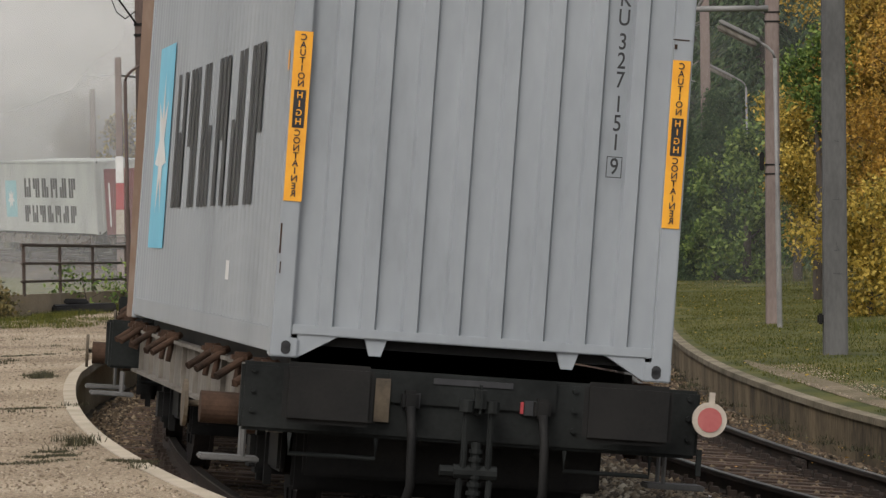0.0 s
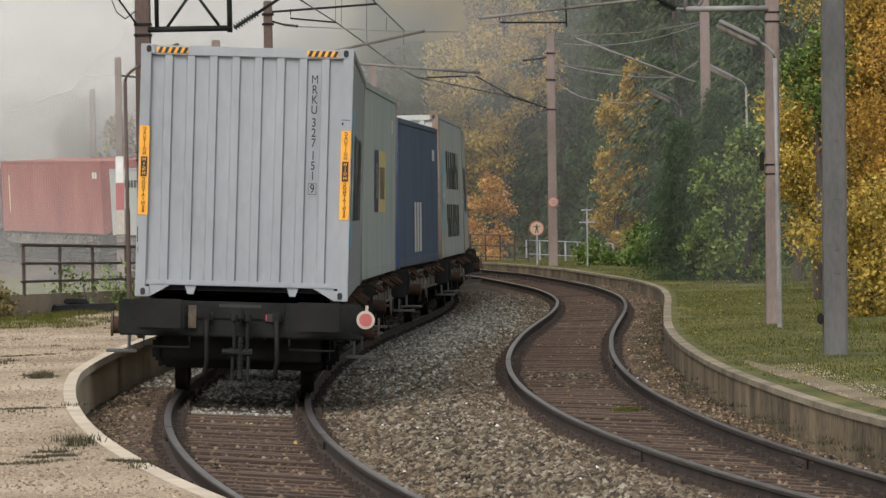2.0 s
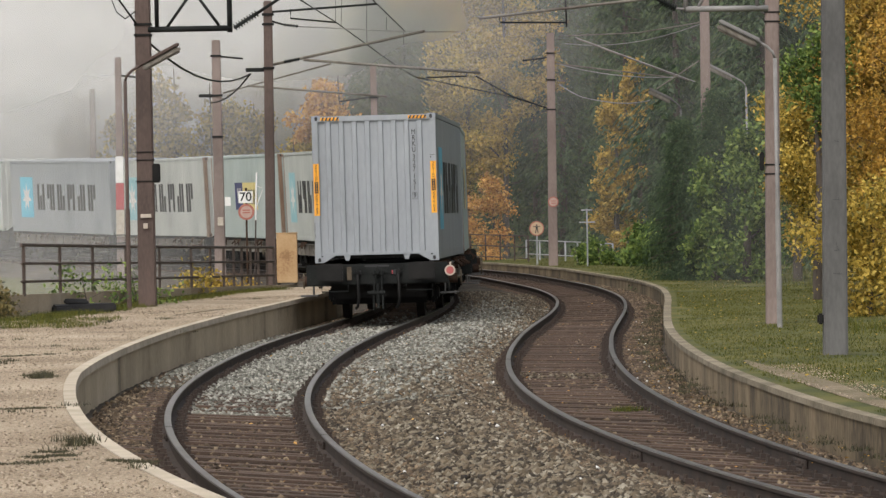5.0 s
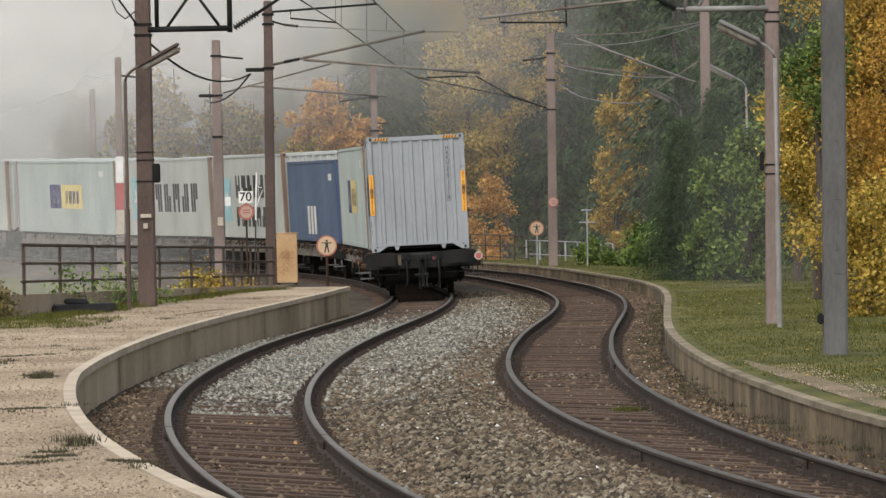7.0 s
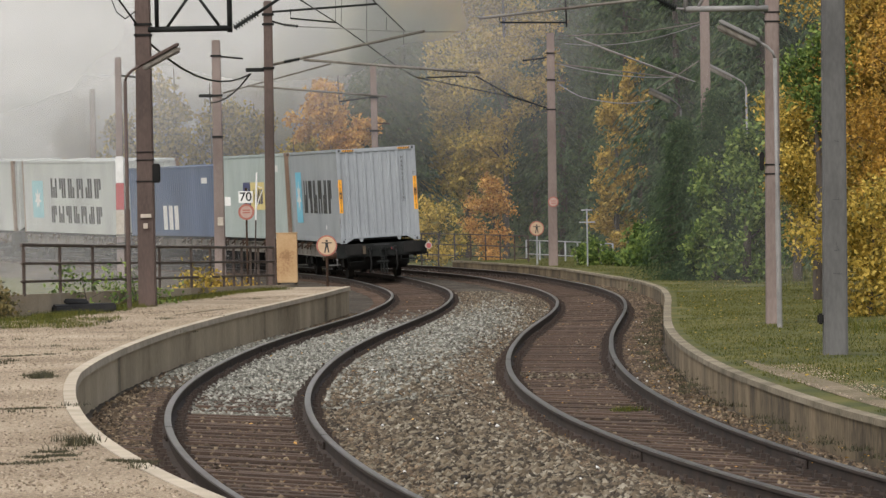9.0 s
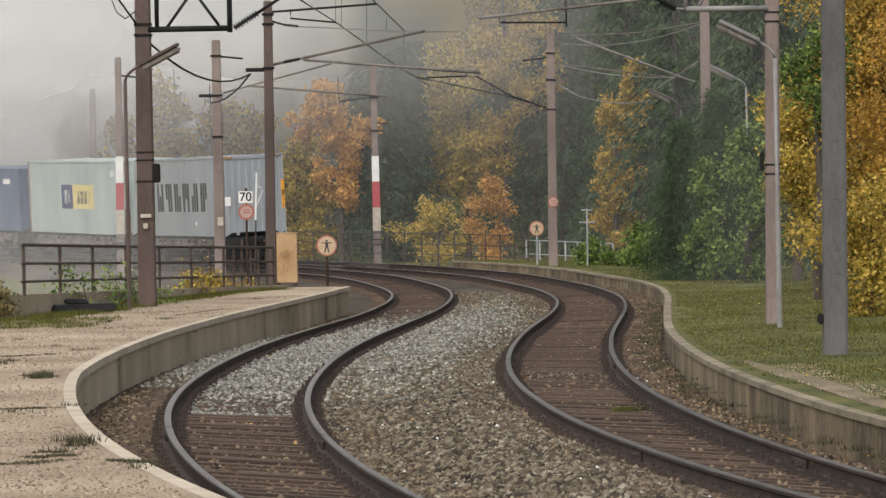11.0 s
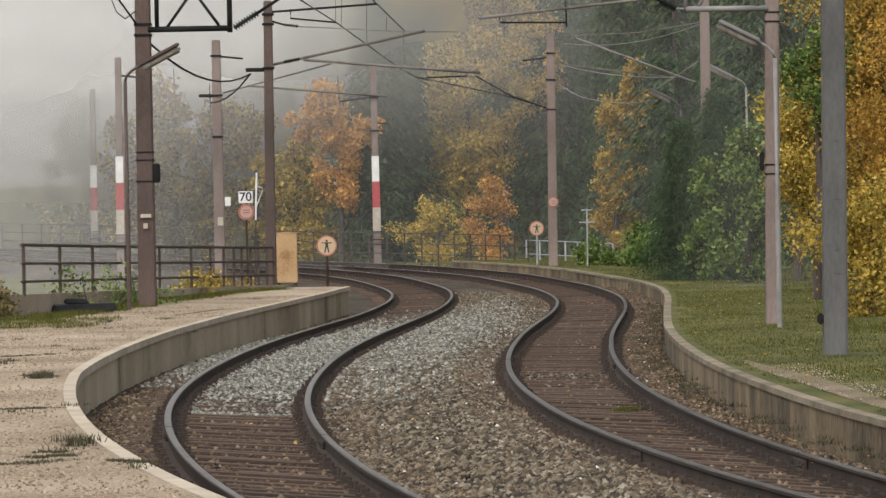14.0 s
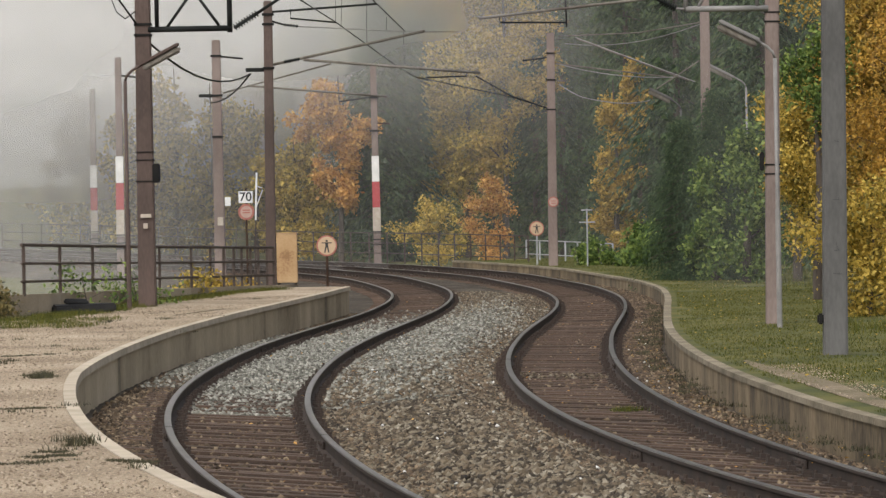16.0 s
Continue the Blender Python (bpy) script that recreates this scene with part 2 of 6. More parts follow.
def tube(bm, pts, r, n=8, mat=0):
    """One joined round tube through all the points."""
    pts = [Vector(p) for p in pts]
    rings = []
    for i, p in enumerate(pts):
        d = (pts[min(i + 1, len(pts) - 1)] - pts[max(i - 1, 0)]).normalized()
        u = d.cross(Vector((0, 0, 1)) if abs(d.z) < 0.9 else Vector((0, 1, 0))).normalized()
        if rings and u.dot(side) < 0:
            u = -u
        side = u
        w = d.cross(u)
        rings.append([bm.verts.new(p + (u * math.cos(k * 2 * math.pi / n) + w * math.sin(k * 2 * math.pi / n)) * r) for k in range(n)])
    faces = []
    for a, b in zip(rings, rings[1:]):
        faces += [bm.faces.new((a[k], a[(k + 1) % n], b[(k + 1) % n], b[k])) for k in range(n)]
    faces += [bm.faces.new(rings[0][::-1]), bm.faces.new(rings[-1])]
    for f in faces:
        f.material_index, f.smooth = mat, True


def poly(bm, pts, mat=0):
    f = bm.faces.new([bm.verts.new(p) for p in pts])
    f.material_index = mat
    return f


# ---- plan: the centre line of the first track, y to x ----
KNOTS = [(-51.20, 29.5), (-38.40, 22.8), (-26.88, 17.4), (-15.36, 12.607), (-3.84, 8.448), (7.68, 4.824), (19.20, 2.08), (30.72, -0.2), (42.24, -1.616), (53.76, -2.305), (65.28, -2.426), (76.80, -2.17), (88.32, -1.62), (99.84, -1.01), (111.36, -0.64), (122.88, -0.571), (134.40, -0.922), (145.92, -1.876), (157.44, -3.563), (168.96, -6.023), (180.48, -9.479), (192.00, -13.98), (203.52, -19.36), (215.04, -25.45), (226.56, -32.3), (243.20, -43.6), (268.80, -64), (307.20, -96)]
CANT = [(-51.20, 5.2), (36.00, 5.2), (42.24, 4.6), (48.64, 3.7), (55.04, 3.0), (67.84, 1.75), (80.64, 0.9), (96.00, -0.4), (113.92, -1.45), (121.60, -1.75), (129.28, -2.15), (142.08, -2.35), (307.20, -2.35)]


def spline(kn):
    """Natural cubic spline through the knots."""
    x, y = np.array([k[0] for k in kn], float), np.array([k[1] for k in kn], float)
    n, h = len(x), np.diff(x)
    A, r = np.eye(n), np.zeros(n)
    for i in range(1, n - 1):
        A[i, i - 1:i + 2] = h[i - 1], 2 * (h[i - 1] + h[i]), h[i]
        r[i] = 6 * ((y[i + 1] - y[i]) / h[i] - (y[i] - y[i - 1]) / h[i - 1])
    mm = np.linalg.solve(A, r)

    def at(q):
        q = np.asarray(q, float)
        i = np.clip(np.searchsorted(x, q) - 1, 0, n - 2)
        a, b = x[i + 1] - q, q - x[i]
        return mm[i] * a ** 3 / (6 * h[i]) + mm[i + 1] * b ** 3 / (6 * h[i]) + (y[i] / h[i] - mm[i] * h[i] / 6) * a + (y[i + 1] / h[i] - mm[i + 1] * h[i] / 6) * b
    return at


LINE = spline(KNOTS)
GY = np.arange(-51, 307, 0.25)
GX = LINE(GY)
GS = np.concatenate([[0], np.cumsum(np.hypot(np.diff(GX), np.diff(GY)))])
GH = np.arctan2(-np.gradient(GX), np.gradient(GY))   # heading, to the left of +y
GC = np.radians(np.interp(GY, [k[0] for k in CANT], [k[1] for k in CANT]))


def rise(y):
    """The track's gentle climb beyond the platforms."""
    y = np.asarray(y, float)
    return np.where(y < 132, 0.0, 0.0062 * (y - 132) * np.clip((y - 132) / 15, 0, 1)) + 0.012 * np.clip(y - 186, 0, 60)


def s_of_y(y):
    return np.interp(y, GY, GS)


# how the platform edges and the second track drift from the first track's line: (y, metres)
DRIFT_LEFT = [(28, 0.11), (34, 0.08), (40, 0.03), (46, -0.02), (52, -0.09), (58, -0.06), (64, -0.04), (76, 0), (96, 0), (104, 0.05), (110, 0.14)]
DRIFT_TRACK = [(46, 0), (58, 0.06), (64, 0.085), (76, 0.14), (88, 0.115), (100, 0.08), (112, 0.08), (124, 0)]
DRIFT_RIGHT = [(82, 0), (88, -0.03), (94, -0.08), (100, -0.09), (106, -0.06), (114, 0)]
FALL_TRACK = [(36, -0.04), (40, -0.03), (46, -0.015), (52, 0)]
FALL_RIGHT = [(40, -0.085), (46, -0.076), (52, -0.045), (64, -0.02), (76, 0)]


def drift(off, y):
    """Sideways and upward drift at an offset from the first track."""
    off, y = np.asarray(off, float), np.asarray(y, float)
    left = np.clip((-1.45 - off) / 0.1, 0, 1)
    mid = np.clip((off - 1.6) / 1.2, 0, 1) * np.clip((5.5 - off) / 0.6, 0, 1)
    right = np.clip((off - 5.4) / 0.25, 0, 1)

    def along(table):
        return np.interp(y, [k[0] for k in table], [k[1] for k in table])
    return left * along(DRIFT_LEFT) + mid * along(DRIFT_TRACK) + right * along(DRIFT_RIGHT), mid * along(FALL_TRACK) + right * along(FALL_RIGHT)


def on_line(s, off=0.0, z=0.0, cant=1.0):
    """A point at arc length s, off metres to the right of the first track, z above the canted rails."""
    x, y, hd, c = (np.interp(s, GS, g) for g in (GX, GY, GH, GC))
    slip, drop = drift(off, y)
    zz = rise(y) + z + drop
    off = off + slip
    zz = zz - cant * off * np.sin(c)
    return np.stack([x + off * np.cos(hd), y + off * np.sin(hd), zz], axis=-1)


def track_frame(s, off=0.0):
    """Pose on a track of that offset, y along the track, rolled by the cant."""
    x, y, hd, c = (float(np.interp(s, GS, g)) for g in (GX, GY, GH, GC))
    slip, drop = drift(off, y)
    off = off + float(slip)
    p = (x + off * math.cos(hd), y + off * math.sin(hd), float(rise(y)) + float(drop))
    return Matrix.Translation(p) @ Euler((0, 0, hd)).to_matrix().to_4x4() @ Euler((0, c, 0)).to_matrix().to_4x4()


TRACK2 = 3.95
S0, S1 = float(s_of_y(10)), float(s_of_y(270))


def strip(name, s, profile, mats, parent=None, cant=1.0, mat_index=None, smooth=False, base=0.0, closed=False):
    """Sweep a profile of (offset, z) along the line."""
    rows = [on_line(s, base + o, 0.0, 0.0) for o, z in profile]
    zs = []
    c = np.interp(s, GS, GC)
    for (o, z), r in zip(profile, rows):
        r = r.copy()
        r[:, 2] += z - cant * o * np.sin(c)
        zs.append(r)
    k, n = len(profile), len(s)
    verts = np.stack(zs, axis=1).reshape(-1, 3)
    kk = k if closed else k - 1
    faces = [(i * k + j, i * k + (j + 1) % k, (i + 1) * k + (j + 1) % k, (i + 1) * k + j) for i in range(n - 1) for j in range(kk)]
    mi = [mat_index[j] for i in range(n - 1) for j in range(kk)] if mat_index else None
    return raw(name, verts, faces, mats, parent, mi, smooth)


# ---- ground, ballast, tracks ----
def build_ground():
    ys = np.concatenate([np.linspace(-900, -40, 12), np.arange(-30, 400, 6.0), np.linspace(420, 2500, 14)])
    xs = np.concatenate([np.linspace(-1500, -70, 14), np.arange(-60, 61, 4.0), np.linspace(70, 1500, 14)])
    verts = []
    for y in ys:
        for x in xs:
            d = max(0.0, math.hypot(max(abs(x) - 20, 0), max(y - 243, 0)))
            hill = min(1.0, max(0.0, (x + 18) / 30.0))
            z = -0.62 + float(rise(min(y, 300))) + 0.06 * min(d, 400) + 0.6 * hill * min(max(0.0, y - 236), 90) + 0.12 * noise.noise((x * 0.11, y * 0.11, 0))
            verts.append((x, y, z))
    n = len(xs)
    faces = [(i * n + j, i * n + j + 1, (i + 1) * n + j + 1, (i + 1) * n + j) for i in range(len(ys) - 1) for j in range(n - 1)]
    tagged(raw("ground", verts, faces, [M["grass"]], smooth=True), "rough autumn grass and leaf-covered ground", "ground", kind="structure")


build_ground()
SS = np.arange(S0, S1, 0.35)


def cross_fall(off, cant):
    """Height of the bed against the track's middle: each track's own cant, evened out between the two."""
    off, k = np.asarray(off, float), np.sin(cant)
    left, right = -np.clip(off, -1.4, 1.3) * k, -np.clip(off - TRACK2, -1.3, 1.4) * k
    f = np.clip((off - 1.3) / (TRACK2 - 2.6), 0, 1)
    return left * (1 - f) + right * f


def build_bed():
    offs = np.concatenate([[-4.5, -3.2], np.arange(-2.6, 6.8, 0.2), [7.4, 8.6]])
    z0 = np.where(offs < -2.6, -0.2 - (-2.6 - offs) * 0.25, np.where(offs > 6.7, -0.2 - (offs - 6.7) * 0.25, -0.195))
    z0 = z0 + 0.07 * np.exp(-((offs - TRACK2 / 2) / 0.75) ** 2)
    c = np.interp(SS, GS, GC)
    rows = []
    for o, z in zip(offs, z0):
        p = on_line(SS, o, z, 0.0)
        p[:, 2] += cross_fall(o, c)
        p[:, 2] += [0.035 * noise.noise((a * 1.7, b * 1.7, 0)) + 0.02 * noise.noise((a * 5, b * 5, 3)) for a, b in p[:, :2]]
        rows.append(p)
    k = len(offs)
    verts = np.stack(rows, axis=1).reshape(-1, 3)
    faces = [(i * k + j, i * k + j + 1, (i + 1) * k + j + 1, (i + 1) * k + j) for i in range(len(SS) - 1) for j in range(k - 1)]
    return tagged(raw("ballast_bed", verts, faces, [M["ballast"]], smooth=True), "grey and rust-brown crushed stone ballast under both tracks", "ballast", kind="structure")


build_bed()

RAIL = [(-0.033, 0.0), (0.033, 0.0), (0.036, -0.012), (0.034, -0.036), (0.009, -0.05), (0.009, -0.13), (0.062, -0.145), (0.062, -0.155),
        (-0.062, -0.155), (-0.062, -0.145), (-0.009, -0.13), (-0.009, -0.05), (-0.034, -0.036), (-0.036, -0.012)]
tracks = []
for off, word in ((0.0, "shiny-topped running rails on wooden sleepers, used by the train"), (TRACK2, "empty second track with worn rails on reddish wooden sleepers")):
    tr = empty("railway_track", label=word, category="railway track", group="two tracks", kind="structure")
    for side in (-1, 1):
        strip("rail", np.arange(S0, S1, 0.5), [(side * 0.7535 + o, z) for o, z in RAIL], [M["rail"], M["rail_side"]], tr, base=off, closed=True,
              mat_index=[0, 0] + [1] * 11 + [0])
    tracks.append(tr)


# ---- platforms ----
PL_Z, PL_OFF, PL_END = 0.42, -1.64, 110.0
WALL_LINE = [(-7.45, 80.2), (-7.13, 81.8), (-6.5, 89.0), (-5.57, 97.0), (-4.7, 103.2), (-3.77, 108.5), (-3.35, 111.2)]


def build_left_platform():
    ys = np.arange(-38, PL_END + 0.01, 1.0)
    s = s_of_y(ys)
    e = on_line(s, PL_OFF - 0.105, 0, 0)
    wx = np.where(ys < 80.2, -22.0, np.interp(ys, [w[1] for w in WALL_LINE], [w[0] for w in WALL_LINE]))
    k = 40
    verts, faces = [], []
    for i, y in enumerate(ys):
        for j in range(k):
            f = (j / (k - 1)) ** 1.4
            x, yy = e[i, 0] * (1 - f) + (min(wx[i], e[i, 0] - 0.3)) * f, e[i, 1] * (1 - f) + y * f
            z = PL_Z + (0.012 * noise.noise((x * 1.3, yy * 1.3, 0)) + 0.05 * noise.noise((x * 0.2, yy * 0.2, 5)) * min(1, f * 3)) * (0 if j == 0 else 1)
            verts.append((x, yy, z - 0.006))
    for i in range(len(ys) - 1):
        for j in range(k - 1):
            faces.append((i * k + j, i * k + j + 1, (i + 1) * k + j + 1, (i + 1) * k + j))
    ob = tagged(raw("platform", verts, faces, [M["sand"]], smooth=True), "sandy gravel platform surface with dark weeds", "platform", kind="structure")
    return ob


platform_left = build_left_platform()


def pieces(name, s0, s1, step, profile, mat, parent, gap=0.012):
    """Wall panels or coping slabs, each one short piece following the curve."""
    out, s, i = [], s0, 0
    while s < s1 - 0.3:
        e = min(s + step, s1)
        ss = np.linspace(s + gap / 2, e - gap / 2, 4)
        ob = strip(name, ss, profile, [mat], parent, cant=0.0, closed=True)
        me = ob.data
        k = len(profile)
        bm = bmesh.new()
        bm.from_mesh(me)
        bm.verts.ensure_lookup_table()
        bm.faces.new([bm.verts[j] for j in range(k)])
        bm.faces.new([bm.verts[3 * k + j] for j in reversed(range(k))])
        bmesh.ops.recalc_face_normals(bm, faces=bm.faces)
        bm.to_mesh(me)
        bm.free()
        out.append(ob)
        s = e
    return out


edge_left = empty("platform_edge_left", label="weathered concrete platform wall with pale coping stones", category="platform edge", kind="structure")
pieces("wall_panel", float(s_of_y(-8)), float(s_of_y(PL_END)), 2.5, [(PL_OFF - 0.02, PL_Z - 0.09), (PL_OFF - 0.02, -0.6), (PL_OFF - 0.22, -0.6), (PL_OFF - 0.22, PL_Z - 0.09)], M["tan_wall"], edge_left)
pieces("coping_stone", float(s_of_y(-8)), float(s_of_y(PL_END)), 1.25, [(PL_OFF + 0.02, PL_Z), (PL_OFF + 0.025, PL_Z - 0.085), (PL_OFF - 0.1, PL_Z - 0.085), (PL_OFF - 0.1, PL_Z)], M["coping"], edge_left, 0.006)

PR_Z, PR_OFF, PR_END = 0.19, TRACK2 + 1.75, 165.8


def build_right_platform():
    ys = np.arange(16, PR_END + 0.01, 1.0)
    s = s_of_y(ys)
    offs = [0.13, 0.5, 0.8, 1.1, 1.5, 2.0, 2.5, 3.0, 3.6, 4.4, 5.5, 7, 9, 12]
    verts = []
    for o in offs:
        p = on_line(s, PR_OFF + o, PR_Z - 0.006, 0.0)
        if o > 0.14:
            p[:, 2] += [0.015 * noise.noise((a * 0.5, b * 0.25, 0)) + 0.05 * max(0, o - 3) for a, b in p[:, :2]]
        verts.append(p)
    n = len(ys)
    v = np.concatenate(verts)
    faces = [(j * n + i, (j + 1) * n + i, (j + 1) * n + i + 1, j * n + i + 1) for j in range(len(offs) - 1) for i in range(n - 1)]
    return tagged(raw("platform_bank", v, faces, [M["grass"]], smooth=True), "grass-grown abandoned platform with a bare gravel path along its edge", "platform", kind="structure")


build_right_platform()


def build_path():
    """The trodden strip of dirt along the edge, with a ragged outline."""
    ys = np.arange(18, 60, 0.5)
    s = s_of_y(ys)
    inner = np.array([0.42 + 0.1 * noise.noise((y * 0.13, 1, 0)) for y in ys])
    outer = inner + np.array([max(0.02, (1.0 - 0.026 * max(0, y - 24)) * (1.0 + 0.9 * noise.noise((y * 0.1, 4, 0)))) for y in ys])
    a, b = on_line(s, PR_OFF + inner, PR_Z - 0.001, 0.0), on_line(s, PR_OFF + outer, PR_Z + 0.008, 0.0)
    m = (a + b) / 2 + np.array([0, 0, 0.008])
    n = len(ys)
    v = np.concatenate([a, m, b])
    faces = [(j * n + i, (j + 1) * n + i, (j + 1) * n + i + 1, j * n + i + 1) for j in range(2) for i in range(n - 1)]
    return tagged(raw("dirt_path", v, faces, [M["dirt"]], smooth=True), "bare trodden dirt along the platform edge", "path", kind="structure")


build_path()
edge_right = empty("platform_edge_right", label="stained concrete retaining wall of the overgrown platform", category="platform edge", kind="structure")
pieces("wall_panel", float(s_of_y(16)), float(s_of_y(PR_END)), 2.0, [(PR_OFF + 0.02, PR_Z - 0.07), (PR_OFF + 0.02, -0.6), (PR_OFF + 0.22, -0.6), (PR_OFF + 0.22, PR_Z - 0.07)], M["mossy"], edge_right)
pieces("coping_stone", float(s_of_y(16)), float(s_of_y(PR_END)), 2.0, [(PR_OFF, PR_Z), (PR_OFF, PR_Z - 0.065), (PR_OFF + 0.14, PR_Z - 0.065), (PR_OFF + 0.14, PR_Z)], M["mossy_top"], edge_right, 0.008)


# ---- train ----
SPEED, PITCH, DECK, CL, CW = 13.07, 13.43, 1.13, 12.192, 2.438
REAR = float(s_of_y(28.8))
movers = []


def corrugated(length, height, depth=0.034, pitch=0.278, flat=0.36, ramp=0.13):
    """A corrugated panel in the plane y, z: waves in x."""
    ys, y = [(0.0, 0.0)], 0.0
    n = max(2, int(length / pitch))
    p = length / n
    fl, slope = p * flat, p * ramp
    for i in range(n):
        a = i * p
        ys += [(a + fl / 2, 0.0), (a + fl / 2 + slope, -depth), (a + p - fl / 2 - slope, -depth), (a + p - fl / 2, 0.0)]
    ys.append((length, 0.0))
    verts = [(d, yy, z) for yy, d in ys for z in (0.0, height)]
    faces = [(2 * i, 2 * i + 2, 2 * i + 3, 2 * i + 1) for i in range(len(ys) - 1)]
    return verts, faces


def ribbed(width, height, count=9, depth=0.036, recess=0.56, ramp=0.06):
    """An end wall: upright recesses between narrower flat ribs, a recess beside each corner post."""
    p = width / (count - 1 + recess)
    ys = []
    for i in range(count):
        ys += [(i * p, -depth), (i * p + recess * p, -depth), (i * p + (recess + ramp) * p, 0.0), (i * p + (1 - ramp) * p, 0.0)]
    ys = ys[:-2]
    verts = [(d, yy, z) for yy, d in ys for z in (0.0, height)]
    return verts, [(2 * i, 2 * i + 2, 2 * i + 3, 2 * i + 1) for i in range(len(ys) - 1)]


def panel(name, length, height, m, mat, parent, depth=0.034, pitch=0.278, flat=0.36, ramp=0.13):
    v, f = corrugated(length, height, depth, pitch, flat, ramp)
    return raw(name, [m @ Vector(p) for p in v], f, [mat], parent)


def plate(parent, name, u0, v0, u1, v1, side, off, mat, label="", height=0.0):
    """A painted patch on a container's side: u along the length from the rear, v above its floor."""
    bm = bmesh.new()
    x = side * (CW / 2 - 0.012 + off)
    poly(bm, [(x, u0, v0), (x, u1, v0), (x, u1, v1), (x, u0, v1)])
    return part(name, bm, mat, parent, label)


def build_container(label, height, mat, frame_mat, marks):
    c = empty("shipping_container", label=label, category="shipping container", group="containers on the train")
    h, w, L = height, CW / 2, CL
    for side in (-1, 1):
        m = Matrix.Translation((side * (w - 0.012), 0.15, 0.16)) @ Matrix.Diagonal((side, 1, 1, 1))
        panel("side_wall", L - 0.3, h - 0.26, m, mat, c, depth=0.009, flat=0.3, ramp=0.2)
    for y, sg in ((0.02, 1), (L - 0.02, -1)):
        m = Matrix.Translation((-w + 0.12, y, 0.17)) @ Matrix(((0, 1, 0, 0), (-sg, 0, 0, 0), (0, 0, 1, 0), (0, 0, 0, 1)))
        v, f = ribbed(CW - 0.24, h - 0.28)
        raw("end_wall", [m @ Vector(p) for p in v], f, [mat], c)
    bm = bmesh.new()
    box(bm, (0, L / 2, h - 0.05), (CW - 0.06, L - 0.1, 0.06), bevel=0.01)
    part("roof", bm, mat, c)
    bm = bmesh.new()
    box(bm, (0, L / 2, 0.12), (CW - 0.2, L - 0.2, 0.08))
    part("floor_frame", bm, M["dark_steel"], c)
    for side in (-1, 1):
        for y in (0.075, L - 0.075):
            bm = bmesh.new()
            box(bm, (side * (w - 0.06), y, h / 2), (0.12, 0.15, h - 0.2), bevel=0.008)
            part("corner_post", bm, frame_mat, c)
            for z in (0.059, h - 0.059):
                bm = bmesh.new()
                box(bm, (side * (w - 0.081), y + (0.014 if y < 1 else -0.014), z), (0.166, 0.182, 0.118), bevel=0.008)
                ye = -0.004 if y < 1 else L + 0.004
                # no hole is cut: two black discs paint the dark inside the oblong opening
                rod(bm, (side * (w - 0.09), ye + (0.02 if y < 1 else -0.02), z + 0.012), (side * (w - 0.09), ye - (0.002 if y < 1 else -0.002), z + 0.012), 0.03, n=10, mat=1)
                rod(bm, (side * (w - 0.09), ye + (0.02 if y < 1 else -0.02), z - 0.012), (side * (w - 0.09), ye - (0.002 if y < 1 else -0.002), z - 0.012), 0.03, n=10, mat=1)
                part("corner_casting", bm, [frame_mat, M["black"]], c)
        bm = bmesh.new()
        box(bm, (side * (w - 0.03), L / 2, h - 0.045), (0.06, L - 0.34, 0.09), bevel=0.006)
        part("top_rail", bm, mat, c)
        bm = bmesh.new()
        box(bm, (side * (w - 0.03), L / 2, 0.1), (0.05, L - 0.34, 0.15), bevel=0.006)
        part("bottom_rail", bm, mat, c)
    for y in (0.05, L - 0.05):
        bm = bmesh.new()
        box(bm, (0, y, h - 0.07), (CW - 0.32, 0.08, 0.11), bevel=0.008)
        part("end_header", bm, mat, c)
        bm = bmesh.new()
        box(bm, (0, y, 0.17), (CW - 0.24, 0.08, 0.06), bevel=0.006)
        for sx in (-1, 1):
            f0 = [(sx * (w - 0.16), y - 0.03, 0.15), (sx * (w - 0.42), y - 0.03, 0.15), (sx * (w - 0.16), y - 0.03, 0.0)]
            poly(bm, f0), poly(bm, [(a, b + 0.06, d) for a, b, d in f0][::-1])
            poly(bm, [f0[1], (f0[1][0], y + 0.03, 0.15), (f0[2][0], y + 0.03, 0.0), f0[2]])
            t0 = [(sx * 0.585 - 0.07, y - 0.02, 0.15), (sx * 0.585 + 0.07, y - 0.02, 0.15), (sx * 0.585 + 0.035, y - 0.02, 0.04), (sx * 0.585 - 0.035, y - 0.02, 0.04)]
            poly(bm, t0), poly(bm, [(a, b + 0.04, d) for a, b, d in t0][::-1])
        part("end_sill", bm, mat, c)
    marks(c, h)
    return c


def bars(c, side, u0, v0, wide, high, count, name="lettering_block", mat="black", gap=0.24):
    """Plain upright and level strokes in place of trade lettering: blocks of its size and colour."""
    w = wide / count
    for i in range(count):
        bm = bmesh.new()
        x = side * (CW / 2 - 0.008)
        a, b = u0 + i * w, u0 + i * w + w * (1 - gap)
        st = (b - a) / 3
        cells = []
        for k in range(3):
            lo, hi = (0.0, 1.0) if (i + k) % 3 else ((0.0, 0.56) if i % 2 else (0.44, 1.0))
            cells.append((a + k * st, v0 + lo * high, a + (k + 0.84) * st, v0 + hi * high))
        if high < 0.4 or mat != "black":
            cells = [(a, v0, b, v0 + high)]
        for p, q, r, t in cells:
            poly(bm, [(x, p, q), (x, r, q), (x, r, t), (x, p, t)])
        part(name, bm, M[mat], c)


